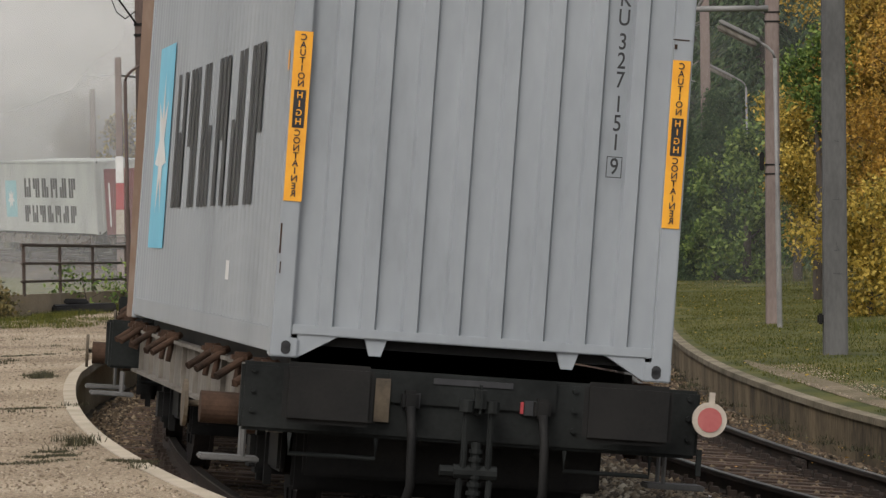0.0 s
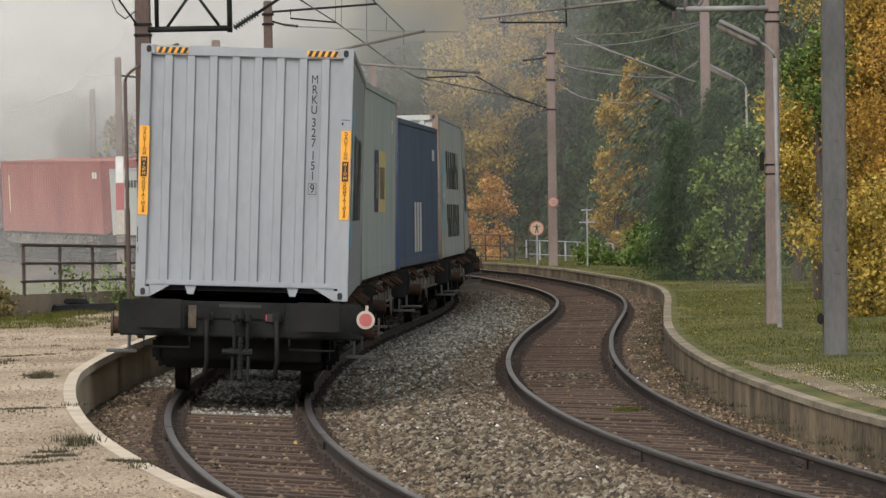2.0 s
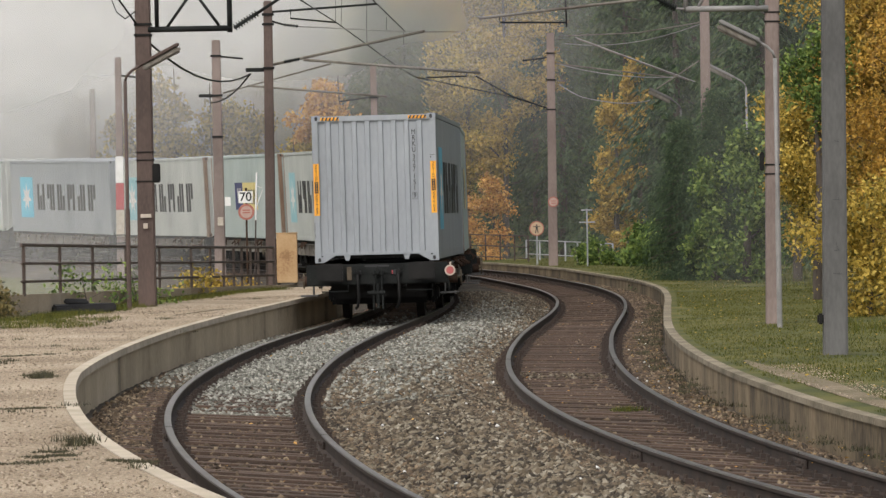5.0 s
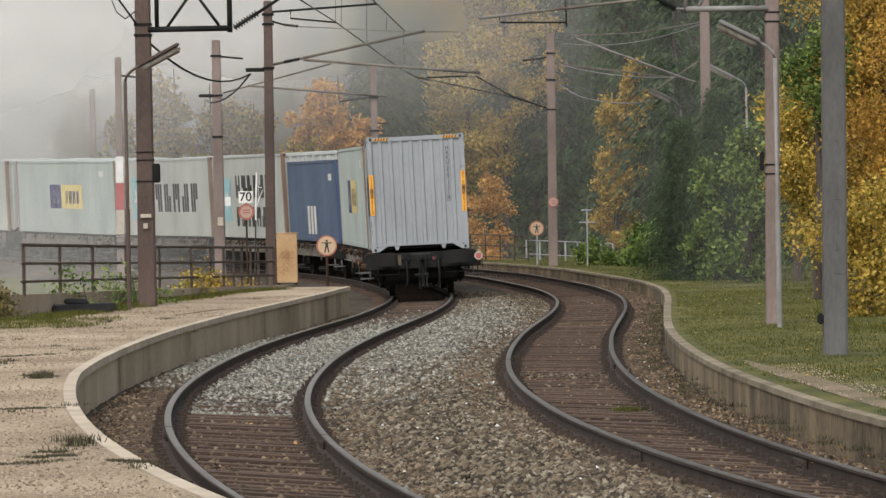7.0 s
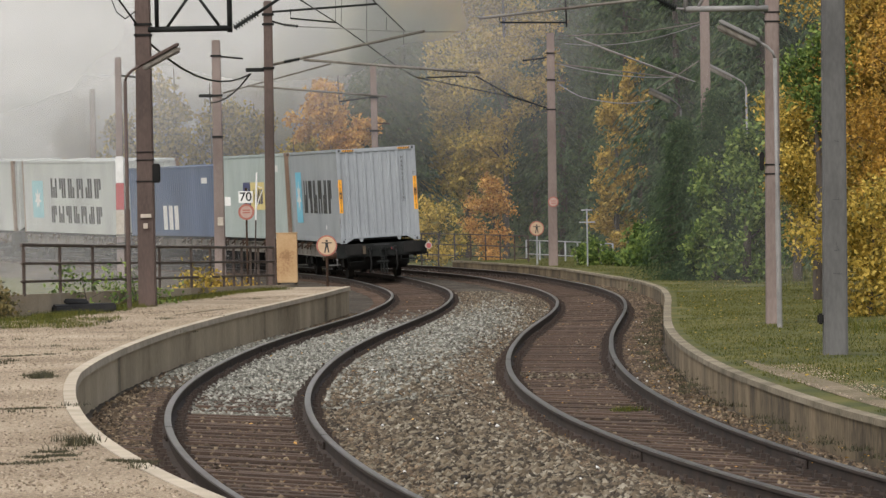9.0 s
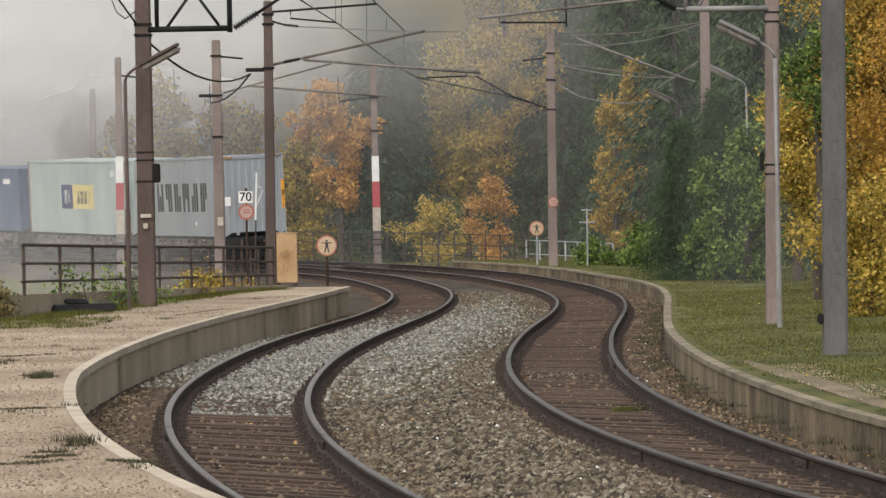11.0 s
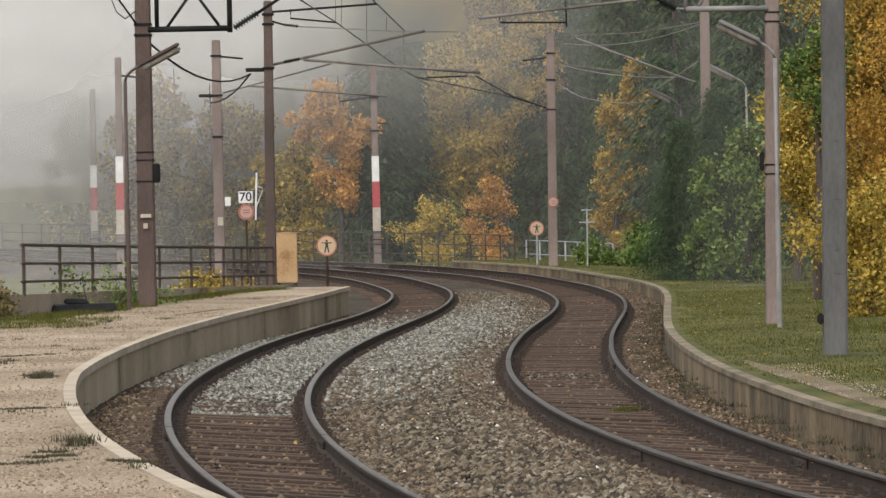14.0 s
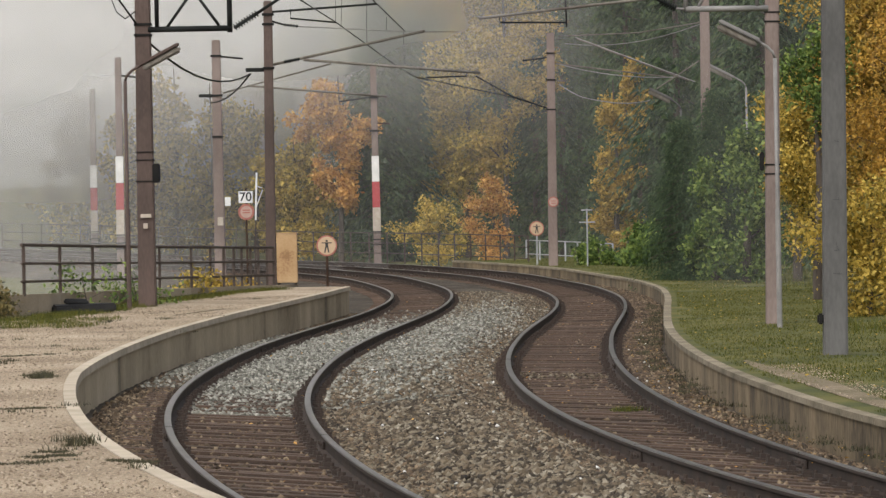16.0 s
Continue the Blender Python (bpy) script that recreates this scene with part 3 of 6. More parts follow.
def star(c, side, u, v, wide, high, r=0.3, mat="skyblue"):
    plate(c, "emblem_panel", u - wide / 2, v - high / 2, u + wide / 2, v + high / 2, side, 0.004, M[mat])
    bm = bmesh.new()
    x = side * (CW / 2 - 0.004)
    pts = []
    for i in range(14):
        a, q = math.pi * i / 7, r if i % 2 == 0 else r * 0.42
        pts.append((x, u + q * math.sin(a), v + q * math.cos(a)))
    poly(bm, pts)
    part("emblem_star", bm, M["white"], c)


def marks_grey(c, h, mat="skyblue"):
    for side in (-1, 1):
        star(c, side, 10.2 if side < 0 else CL - 10.2, 1.42, 1.6, 1.64, 0.6, mat)
        bars(c, side, 1.75 if side < 0 else CL - 9.2, 0.92, 7.45, 1.04, 6)


def marks_worn(c, h):
    marks_grey(c, h, "faded_blue")


def marks_two_lines(c, h):
    for side in (-1, 1):
        star(c, side, 10.3 if side < 0 else CL - 10.3, 1.35, 1.4, 1.5, 0.46, "faded_blue")
        bars(c, side, 2.4 if side < 0 else CL - 8.9, 1.42, 6.5, 0.78, 6)
        bars(c, side, 2.4 if side < 0 else CL - 8.9, 0.42, 6.5, 0.68, 7)


def marks_patch(c, h):
    for side in (-1, 1):
        a = 6.6 if side < 0 else CL - 6.6 - 1.4
        plate(c, "emblem_panel", a, 1.0, a + 1.4, 1.95, side, 0.004, M["navy"])
        b = a - 2.6 if side < 0 else a + 1.4
        plate(c, "emblem_panel", b, 1.0, b + 2.6, 1.95, side, 0.004, M["yellow"])
        bars(c, side, a + 0.3, 1.2, 0.8, 0.55, 2, mat="white")
        bars(c, side, b + 0.4, 1.2, 1.8, 0.5, 4, mat="navy")
        plate(c, "small_mark", 1.4 if side < 0 else CL - 1.9, 2.28, 1.9 if side < 0 else CL - 1.4, 2.5, side, 0.004, M["white"])


def marks_blue(c, h):
    for side in (-1, 1):
        a = 5.2 if side < 0 else CL - 5.2 - 2.4
        bars(c, side, a, 0.25, 2.4, 0.9, 3, mat="white", gap=0.3)
        plate(c, "small_mark", 1.0 if side < 0 else CL - 1.8, 1.95, 1.8 if side < 0 else CL - 1.0, 2.16, side, 0.004, M["white"])


def marks_small(c, h):
    for side in (-1, 1):
        bars(c, side, CL - 4.6 if side < 0 else 1.6, 1.85, 3.0, 0.28, 7)


def marks_maroon(c, h):
    for side in (-1, 1):
        bars(c, side, CL - 0.75 if side < 0 else 0.35, 0.35, 0.3, 1.7, 1, mat="white")
        bars(c, side, 0.3 if side < 0 else CL - 1.0, 1.2, 0.7, 0.9, 2, mat="white")


def marks_red(c, h):
    for side in (-1, 1):
        bars(c, side, CL - 1.0 if side < 0 else 0.8, 0.8, 0.15, 1.5, 1, mat="yellow")
        bars(c, side, 0.5 if side < 0 else CL - 1.1, 2.2, 0.6, 0.25, 2, mat="white")


HC, STD = 2.896, 2.591
LOADS = [("clean light grey high-cube container with orange caution labels", HC, "c_grey", "c_grey", marks_grey),
         ("grey-green container with a navy and yellow emblem", HC, "c_green", "c_rust", marks_patch),
         ("dusty blue container with white lettering blocks", STD, "c_blue", "c_blue", marks_blue),
         ("pale rust-streaked container with two rows of dark lettering blocks", HC, "c_pale", "c_rust", marks_two_lines),
         ("pale grey container with a faded blue star panel", HC, "c_pale", "c_rust", marks_worn),
         ("faded grey-green container with a navy and yellow emblem", HC, "c_green", "c_rust", marks_patch),
         ("pale grey container with a faded blue star panel", HC, "c_pale", "c_rust", marks_worn),
         ("light grey container with light blue star panel and orange label", HC, "c_grey", "c_grey", marks_grey),
         ("pale grey container with a light blue star panel", HC, "c_pale", "c_pale", marks_grey),
         ("plain pale container with one small dark lettering row", STD, "c_pale", "c_pale", marks_small),
         ("faded red container with a yellow warning strip", HC, "c_red", "c_red", marks_red),
         ("dark maroon container with white end markings", STD, "c_maroon", "c_maroon", marks_maroon),
         ("pale container with two rows of dark lettering blocks", HC, "c_pale", "c_pale", marks_two_lines)]


def build_wagon():
    w = empty("container_wagon", label="grimy two-axle flat wagon carrying one container", category="railway wagon", group="wagons of the train")
    for sx in (-1, 1):
        bm = bmesh.new()
        box(bm, (sx * 1.12, 0, DECK - 0.27), (0.02, 12.1, 0.36))
        for z in (-0.1, -0.44):
            box(bm, (sx * 1.15, 0, DECK + z), (0.09, 12.1, 0.025))
        for i in range(11):
            box(bm, (sx * 1.14, -5.6 + i * 1.12, DECK - 0.27), (0.05, 0.03, 0.33))
        part("side_beam", bm, M["wagon_beam"], w, "dusty beige side beam streaked with rust")
        for y in (-5.85, -5.3, -4.0, -2.4, -1.7, 1.7, 2.4, 4.0, 5.3, 5.85):
            bm = bmesh.new()
            rod(bm, (sx * 1.14, y, DECK - 0.04), (sx * 1.36, y - 0.14, DECK - 0.19), 0.026, n=10)
            box(bm, (sx * 1.2, y + 0.02, DECK - 0.06), (0.12, 0.14, 0.07), bevel=0.02)
            rod(bm, (sx * 1.19, y + 0.1, DECK - 0.06), (sx * 1.22, y + 0.06, DECK - 0.25), 0.022, n=8)
            part("container_lock", bm, M["rust"], w, "rusty folding container lock")
        bm = bmesh.new()
        rod(bm, (sx * 1.17, -4.95, DECK - 0.36), (sx * 1.52, -4.95, DECK - 0.36), 0.1, n=22)
        rod(bm, (sx * 1.17, -4.95, DECK - 0.36), (sx * 1.24, -4.95, DECK - 0.36), 0.15, n=14)
        part("brake_housing", bm, M["rust"], w, "rust-brown brake housing")
        bm = bmesh.new()
        rod(bm, (sx * 1.56, -4.4, DECK - 0.36), (sx * 1.585, -4.4, DECK - 0.36), 0.15, n=18)
        rod(bm, (sx * 1.17, -4.4, DECK - 0.36), (sx * 1.57, -4.4, DECK - 0.36), 0.02, n=6)
        part("brake_wheel", bm, M["old_plate"], w, "dirty ochre hand brake wheel")
        for y in (-5.55, 5.55):
            bm = bmesh.new()
            box(bm, (sx * 1.38, y, DECK - 0.64), (0.36, 0.26, 0.035), bevel=0.008)
            for q in (-0.1, 0.1):
                rod(bm, (sx * 1.3, y + q, DECK - 0.45), (sx * 1.3, y + q, DECK - 0.64), 0.015, n=6)
            part("step", bm, M["grey_mast"], w, "worn grey shunter's step")
    for sy in (-1, 1):
        bm = bmesh.new()
        box(bm, (0, sy * 6.18, DECK - 0.235), (2.78, 0.1, 0.41), bevel=0.02)
        box(bm, (0.0, sy * 6.24, DECK - 0.13), (1.02, 0.02, 0.19), bevel=0.005)
        box(bm, (0.0, sy * 6.252, DECK - 0.075), (0.48, 0.012, 0.035), mat=1)
        for x in (-0.36, 0.36):
            box(bm, (x, sy * 6.252, DECK - 0.2), (0.09, 0.012, 0.09), mat=1)
            box(bm, (x - 0.06, sy * 6.258, DECK - 0.2), (0.018, 0.02, 0.07), mat=2)
        for x in (-1.32, -0.62, 0.62, 1.32):
            for z in (-0.08, -0.2, -0.32):
                rod(bm, (x, sy * 6.23, DECK + z), (x, sy * 6.255, DECK + z), 0.016, n=6)
        part("headstock", bm, [M["wagon_dark"], M["black"], M["red"]], w)
        for x in (-0.9, 0.9):
            bm = bmesh.new()
            box(bm, (x, sy * 6.52, DECK - 0.19), (0.54, 0.06, 0.36), bevel=0.029)
            rod(bm, (x, sy * 6.2, DECK - 0.19), (x, sy * 6.52, DECK - 0.19), 0.11, 0.13, n=14)
            part("buffer", bm, M["dark_steel"], w, "broad dark buffer head")
        bm = bmesh.new()
        y = sy * 6.3
        rod(bm, (0.02, sy * 6.2, DECK - 0.21), (0.02, sy * 6.42, DECK - 0.21), 0.05, n=10)
        box(bm, (0.02, sy * 6.44, DECK - 0.16), (0.07, 0.14, 0.17), bevel=0.03)
        for q in (-0.055, 0.095):
            rod(bm, (q, sy * 6.43, DECK - 0.17), (q, sy * 6.43, DECK - 0.24), 0.045, n=10)
            box(bm, (q, sy * 6.42, DECK - 0.38), (0.035, 0.05, 0.42), bevel=0.012)
        rod(bm, (0.02, sy * 6.4, DECK - 0.42), (0.02, sy * 6.4, DECK - 0.9), 0.032, n=10)
        for k in range(7):
            rod(bm, (0.02, sy * 6.4, DECK - 0.46 - k * 0.05), (0.02, sy * 6.4, DECK - 0.485 - k * 0.05), 0.045, n=10)
        rod(bm, (-0.11, sy * 6.4, DECK - 0.6), (0.15, sy * 6.4, DECK - 0.6), 0.045, n=10)
        rod(bm, (-0.19, sy * 6.4, DECK - 0.6), (-0.11, sy * 6.4, DECK - 0.6), 0.035, n=8)
        for q in (-0.07, 0.11):
            box(bm, (q, sy * 6.4, DECK - 0.76), (0.035, 0.05, 0.34), bevel=0.012)
        part("coupling", bm, M["wagon_dark"], w, "greasy screw coupling and hook")
        for x in (-0.38, 0.42):
            bm = bmesh.new()
            box(bm, (x, sy * 6.28, DECK - 0.2), (0.1, 0.1, 0.12), bevel=0.02)
            tube(bm, [(x, sy * 6.34, DECK - 0.24), (x + 0.01, sy * 6.4, DECK - 0.4), (x + 0.02, sy * 6.4, DECK - 0.7), (x - 0.01, sy * 6.36, DECK - 0.86), (x - 0.05, sy * 6.3, DECK - 0.9)], 0.028, n=10)
            part("air_hose", bm, M["dark_steel"], w, "black rubber air hose")
        for x in (-0.83, 0.83):
            bm = bmesh.new()
            tube(bm, [(x - 0.26, y, DECK - 0.44), (x - 0.26, y, DECK - 0.56), (x + 0.26, y, DECK - 0.56), (x + 0.26, y, DECK - 0.44)], 0.014, n=8)
            part("shunter_handle", bm, M["wagon_dark"], w)
    bm = bmesh.new()
    for x in (-0.25, 0.25):
        box(bm, (x, 0, DECK - 0.32), (0.06, 12.2, 0.3))
    for i in range(9):
        box(bm, (0, -5.6 + i * 1.4, DECK - 0.3), (2.2, 0.12, 0.2))
    box(bm, (0, 0, DECK - 0.1), (2.1, 12.0, 0.04))
    for x in (-1.03, 1.03):
        box(bm, (x, 0, DECK - 0.03), (0.05, 11.4, 0.12))
    box(bm, (0.1, 0.6, DECK - 0.6), (0.4, 0.9, 0.36), bevel=0.05)
    rod(bm, (-0.55, -1.4, DECK - 0.6), (-0.55, 0.2, DECK - 0.6), 0.17, n=14)
    tube(bm, [(0.5, -6.0, DECK - 0.5), (0.5, 6.0, DECK - 0.5)], 0.03, n=8)
    part("underframe", bm, M["dark_steel"], w)
    for sy in (-1, 1):
        for y in (3.35, 4.65):
            bm = bmesh.new()
            box(bm, (0, sy * y, 0.52), (1.7, 0.1, 0.16), bevel=0.02)
            part("brake_beam", bm, M["dark_steel"], w)
            for sx in (-1, 1):
                bm = bmesh.new()
                box(bm, (sx * 0.76, sy * (4.0 + (y - 4.0) * 0.82), 0.5), (0.12, 0.1, 0.34), bevel=0.02)
                part("brake_block", bm, M["dark_steel"], w)
        for y, z, high in ((5.55, 0.56, 0.3), (4.9, 0.5, 0.42), (3.0, 0.5, 0.42), (1.6, 0.6, 0.36)):
            bm = bmesh.new()
            box(bm, (0, sy * y, z), (1.84, 0.06, high), bevel=0.02)
            part("cross_member", bm, M["dark_steel"], w)
        for sx in (-1, 1):
            bm = bmesh.new()
            box(bm, (sx * 0.98, sy * 4.0, 0.6), (0.05, 1.7, 0.42), bevel=0.02)
            part("axle_guard", bm, M["dark_steel"], w)
        bm = bmesh.new()
        box(bm, (0.15, sy * 5.1, 0.66), (1.1, 0.5, 0.42), bevel=0.05)
        part("air_reservoir", bm, M["dark_steel"], w)
        bm = bmesh.new()
        rod(bm, (-0.6, sy * 5.3, 0.5), (0.6, sy * 5.3, 0.5), 0.09, n=10)
        part("brake_shaft", bm, M["dark_steel"], w)
        bm = bmesh.new()
        tube(bm, [(-0.3, sy * 5.9, 0.7), (-0.3, sy * 3.0, 0.62), (0.3, sy * 3.0, 0.62)], 0.03, 6)
        part("brake_pipe", bm, M["dark_steel"], w)
    for y in (-4.0, 4.0):
        for sx in (-1, 1):
            bm = bmesh.new()
            box(bm, (sx * 1.0, y, 0.48), (0.22, 0.3, 0.28), bevel=0.04)
            for q in range(5):
                box(bm, (sx * 1.0, y, 0.66 + q * 0.022), (0.1, 1.1 - q * 0.2, 0.02))
            for q in (-0.24, 0.24):
                box(bm, (sx * 1.0, y + q, 0.58), (0.05, 0.05, 0.6))
            part("axle_box", bm, M["dark_steel"], w)
        ws = new("wheelset")
        ws.parent = w
        ws.location = (0, y, 0.46)
        for sx in (-1, 1):
            bm = bmesh.new()
            rod(bm, (sx * 0.69, 0, 0), (sx * 0.82, 0, 0), 0.46, 0.455, n=28)
            rod(bm, (sx * 0.665, 0, 0), (sx * 0.695, 0, 0), 0.49, 0.48, n=28)
            rod(bm, (sx * 0.64, 0, 0), (sx * 0.88, 0, 0), 0.12, n=12)
            for q in range(6):
                box(bm, (sx * 0.825, 0.28 * math.cos(q * math.pi / 3), 0.28 * math.sin(q * math.pi / 3)), (0.014, 0.07, 0.07), mat=1)
            part("wheel", bm, [M["wheel"], M["dark_steel"]], ws)
        bm = bmesh.new()
        rod(bm, (-1.0, 0, 0), (1.0, 0, 0), 0.08, n=12)
        part("axle", bm, M["dark_steel"], ws)
    return w


def text_part(word, size, m, mat, parent, name, label="", mirror=False, bold=0.015):
    """Flat lettering from the built-in font, centred, as a mesh."""
    cu = bpy.data.curves.new("lettering", "FONT")
    cu.body, cu.size, cu.align_x, cu.align_y, cu.offset = word, size, "CENTER", "CENTER", bold * size
    tmp = bpy.data.objects.new("lettering", cu)
    scene.collection.objects.link(tmp)
    bpy.context.view_layer.update()
    me = bpy.data.meshes.new_from_object(tmp.evaluated_get(bpy.context.evaluated_depsgraph_get()))
    bpy.data.objects.remove(tmp)
    me.transform((m @ Matrix.Diagonal((-1, 1, 1, 1))) if mirror else m)
    me.materials.clear()
    me.materials.append(mat)
    ob = new(name, me)
    ob.parent = parent
    return tagged(ob, label)


def flat(parent, name, x0, z0, x1, z1, y, mat, label=""):
    bm = bmesh.new()
    poly(bm, [(x0, y, z0), (x1, y, z0), (x1, y, z1), (x0, y, z1)])
    return part(name, bm, mat, parent, label)


def rear_end_marks(c, h):
    """What the closed end of the last container carries: number, caution labels, striped corners."""
    stand = Euler((radians(90), 0, 0)).to_matrix().to_4x4()
    z = 2.53
    for group in ("MRKU", "327", "151", "9"):
        for ch in group:
            text_part(ch, 0.14, Matrix.Translation((0.78, -0.012, z)) @ stand @ Matrix.Diagonal((0.78, 1, 1, 1)), M["black"], c, "number_character", bold=0.0 if ch == "M" else 0.008)
            z -= 0.116
        z -= 0.03
    bm = bmesh.new()
    zc = z + 0.146
    for a, b, p, q in ((-0.048, -0.043, -0.064, 0.064), (0.043, 0.048, -0.064, 0.064), (-0.048, 0.048, -0.064, -0.059), (-0.048, 0.048, 0.059, 0.064)):
        poly(bm, [(0.78 + a, -0.012, zc + p), (0.78 + b, -0.012, zc + p), (0.78 + b, -0.012, zc + q), (0.78 + a, -0.012, zc + q)])
    part("number_frame", bm, M["black"], c)
    for x in (-1.152, 1.152):
        flat(c, "caution_label", x - 0.055, 0.935, x + 0.055, 1.955, -0.006, M["orange"], "orange vertical caution label")
        flat(c, "label_panel", x - 0.036, 1.375, x + 0.036, 1.603, -0.009, M["black"])
        for word, z, step, mt in (("CAUTION", 1.918, 0.0465, "black"), ("HIGH", 1.57, 0.053, "orange"), ("CONTAINER", 1.343, 0.0455, "black")):
            for ch in word:
                text_part(ch, 0.054, Matrix.Translation((x, -0.012, z)) @ stand, M[mt], c, "label_character", mirror=True)
                z -= step
    for sx in (-1, 1):
        a, b = (-1.04, -0.68) if sx < 0 else (0.68, 1.04)
        flat(c, "warning_strip", a, h - 0.1, b, h - 0.035, 0.004, M["orange"], "black and orange striped corner marking")
        bm = bmesh.new()
        for i in range(5):
            q = a + 0.01 + i * 0.072
            poly(bm, [(q, 0.0, h - 0.1), (q + 0.036, 0.0, h - 0.1), (q + 0.066, 0.0, h - 0.035), (q + 0.03, 0.0, h - 0.035)])
        part("warning_stripe", bm, M["black"], c)
        for side in (-1, 1):
            plate(c, "caution_label", 0.04, 1.72, 0.13, 1.84, side, 0.016, M["orange"]) if sx < 0 else None


def side_scuffs(c):
    """Bare scrapes on the closed end's corner posts and a pale rub mark on the side."""
    for x0, z0, x1, z1 in ((1.09, 2.075, 1.19, 2.082), (1.1, 2.02, 1.118, 2.05), (-1.21, 0.62, -1.2, 0.8), (-1.2, 0.5, -1.193, 0.57)):
        flat(c, "scratch", x0, z0, x1, z1, -0.0035, M["rust"], "dark scratch in the paint")
    plate(c, "rub_mark", 3.3, 0.42, 3.55, 0.55, -1, 0.003, M["white"], "pale rub mark")


first_wagon = build_wagon()
for i, (label, h, mat, fr, marks) in enumerate(LOADS):
    wg = first_wagon if i == 0 else copy_thing(first_wagon, Matrix.Identity(4))
    ct = build_container(label, h, M[mat], M[fr], marks)
    if i == 0:
        rear_end_marks(ct, h)
        side_scuffs(ct)
    movers.append((i, wg, ct))
# the tail disc on the last wagon
bm = bmesh.new()
rod(bm, (1.435, -6.3, DECK - 0.195), (1.435, -6.325, DECK - 0.195), 0.105, n=28)
rod(bm, (1.435, -6.325, DECK - 0.195), (1.435, -6.331, DECK - 0.195), 0.074, n=28, mat=1)
box(bm, (1.445, -6.3, DECK - 0.065), (0.035, 0.02, 0.07))
box(bm, (1.4, -6.29, DECK - 0.25), (0.1, 0.02, 0.05), mat=2)
box(bm, (1.4, -6.24, DECK - 0.46), (0.03, 0.03, 0.16), mat=2)
part("tail_disc", bm, [M["faded_cream"], M["faded_red"], M["wagon_dark"]], first_wagon, "round red and white end-of-train disc")
flat(first_wagon, "data_plate", -0.59, DECK - 0.34, -0.5, DECK - 0.08, -6.265, M["old_plate"], "dirty beige data plate")


def wagon_pose(i, t):
    s = REAR + SPEED * t + CL / 2 + PITCH * i
    a, b = track_frame(s - 4.0), track_frame(s + 4.0)
    p = (a.translation + b.translation) / 2
    d = (b.translation - a.translation).normalized()
    roll = float(np.interp(s - 2, GS, GC))
    return Matrix.Translation(p) @ d.to_track_quat("Y", "Z").to_matrix().to_4x4() @ Euler((0, roll, 0)).to_matrix().to_4x4()


def motions():
    lift = Matrix.Translation((0, -CL / 2, DECK + 0.004))
    turn = SPEED / 0.46 / FPS
    for i, wg, ct in movers:
        rows = [(k * 0.5, wagon_pose(i, k * 0.5)) for k in range(33)]
        walk(wg, rows)
        walk(ct, [(t, m @ lift) for t, m in rows])
        for ws in [o for o in wg.children if o.name.startswith("wheelset")]:
            y = ws.location.y
            walk(ws, [(k / FPS, pose(0, y, 0.46, -math.degrees(turn * k + i))) for k in range(481)])


# ---- masts and overhead line ----
def mast(p, height, w0, w1, mat, label, lean=0.0, bands=()):
    m = empty("catenary_mast", pose(*p, 0, lean, 0), label=label, category="catenary mast", group="masts along the line")
    bm = bmesh.new()
    box(bm, (0, 0, height / 2 - 0.3), (w0, w0, height + 0.6), bevel=0.025)
    for v in bm.verts:
        f = 1 + (w1 / w0 - 1) * (v.co.z + 0.6) / (height + 0.6)
        v.co.x *= f
        v.co.y *= f
    part("shaft", bm, mat, m)
    for z0, z1, mt in bands:
        bm = bmesh.new()
        f = (w0 + (w1 - w0) * (z0 + z1) / 2 / height) + 0.02
        box(bm, (0, 0, (z0 + z1) / 2), (f, f, z1 - z0), bevel=0.01)
        part("painted_band", bm, M[mt], m)
    return m


def collar(m, z, w, d=0.05):
    bm = bmesh.new()
    box(bm, (0, 0, z), (w, w, d), bevel=0.006)
    part("steel_collar", bm, M["dark_steel"], m)


def link(parent, name, pts, r, mat, n=8, label=""):
    """A rod, tube or cable through world points, as a part of a standing thing."""
    inv = parent.matrix_basis.inverted()
    bm = bmesh.new()
    tube(bm, [inv @ Vector(p) for p in pts], r, n)
    return part(name, bm, mat, parent, label)


def insulator(parent, a, b, r=0.06, ribs=8):
    inv = parent.matrix_basis.inverted()
    a, b = inv @ Vector(a), inv @ Vector(b)
    bm = bmesh.new()
    rod(bm, a, b, r * 0.45, n=8)
    for i in range(ribs):
        c = a.lerp(b, (i + 0.5) / ribs)
        d = (b - a).normalized() * 0.012
        rod(bm, c - d, c + d, r, r * 0.8, n=12)
    part("insulator", bm, M["wagon_dark"], parent, "dark ribbed insulator")


def card(parent, p, w, h, mat, name="plate", label=""):
    inv = parent.matrix_basis.inverted()
    bm = bmesh.new()
    box(bm, inv @ Vector(p), (w, 0.012, h), bevel=0.003)
    return part(name, bm, mat, parent, label)


m1 = mast((-5.58, 90.12, 0.42), 9.5, 0.34, 0.25, M["brown_mast"], "brown weathered catenary mast on the sandy platform", 0.1)
for z in (5.1, 5.3, 6.6, 2.9, 2.75, 2.35):
    collar(m1, z, 0.35 if z < 3 else 0.33, 0.02 if z < 3 else 0.05)
link(m1, "bracket_chord", [(-5.47, 90.0, 5.62), (-3.88, 90.0, 5.62)], 0.055, M["wagon_dark"])
link(m1, "bracket_post", [(-5.3, 90.0, 5.63), (-5.3, 90.0, 6.82)], 0.04, M["wagon_dark"])
link(m1, "bracket_post", [(-3.93, 90.0, 5.54), (-3.93, 90.0, 6.79)], 0.05, M["wagon_dark"])
link(m1, "bracket_brace", [(-5.12, 90.0, 5.64), (-4.57, 90.0, 6.4)], 0.028, M["wagon_dark"])
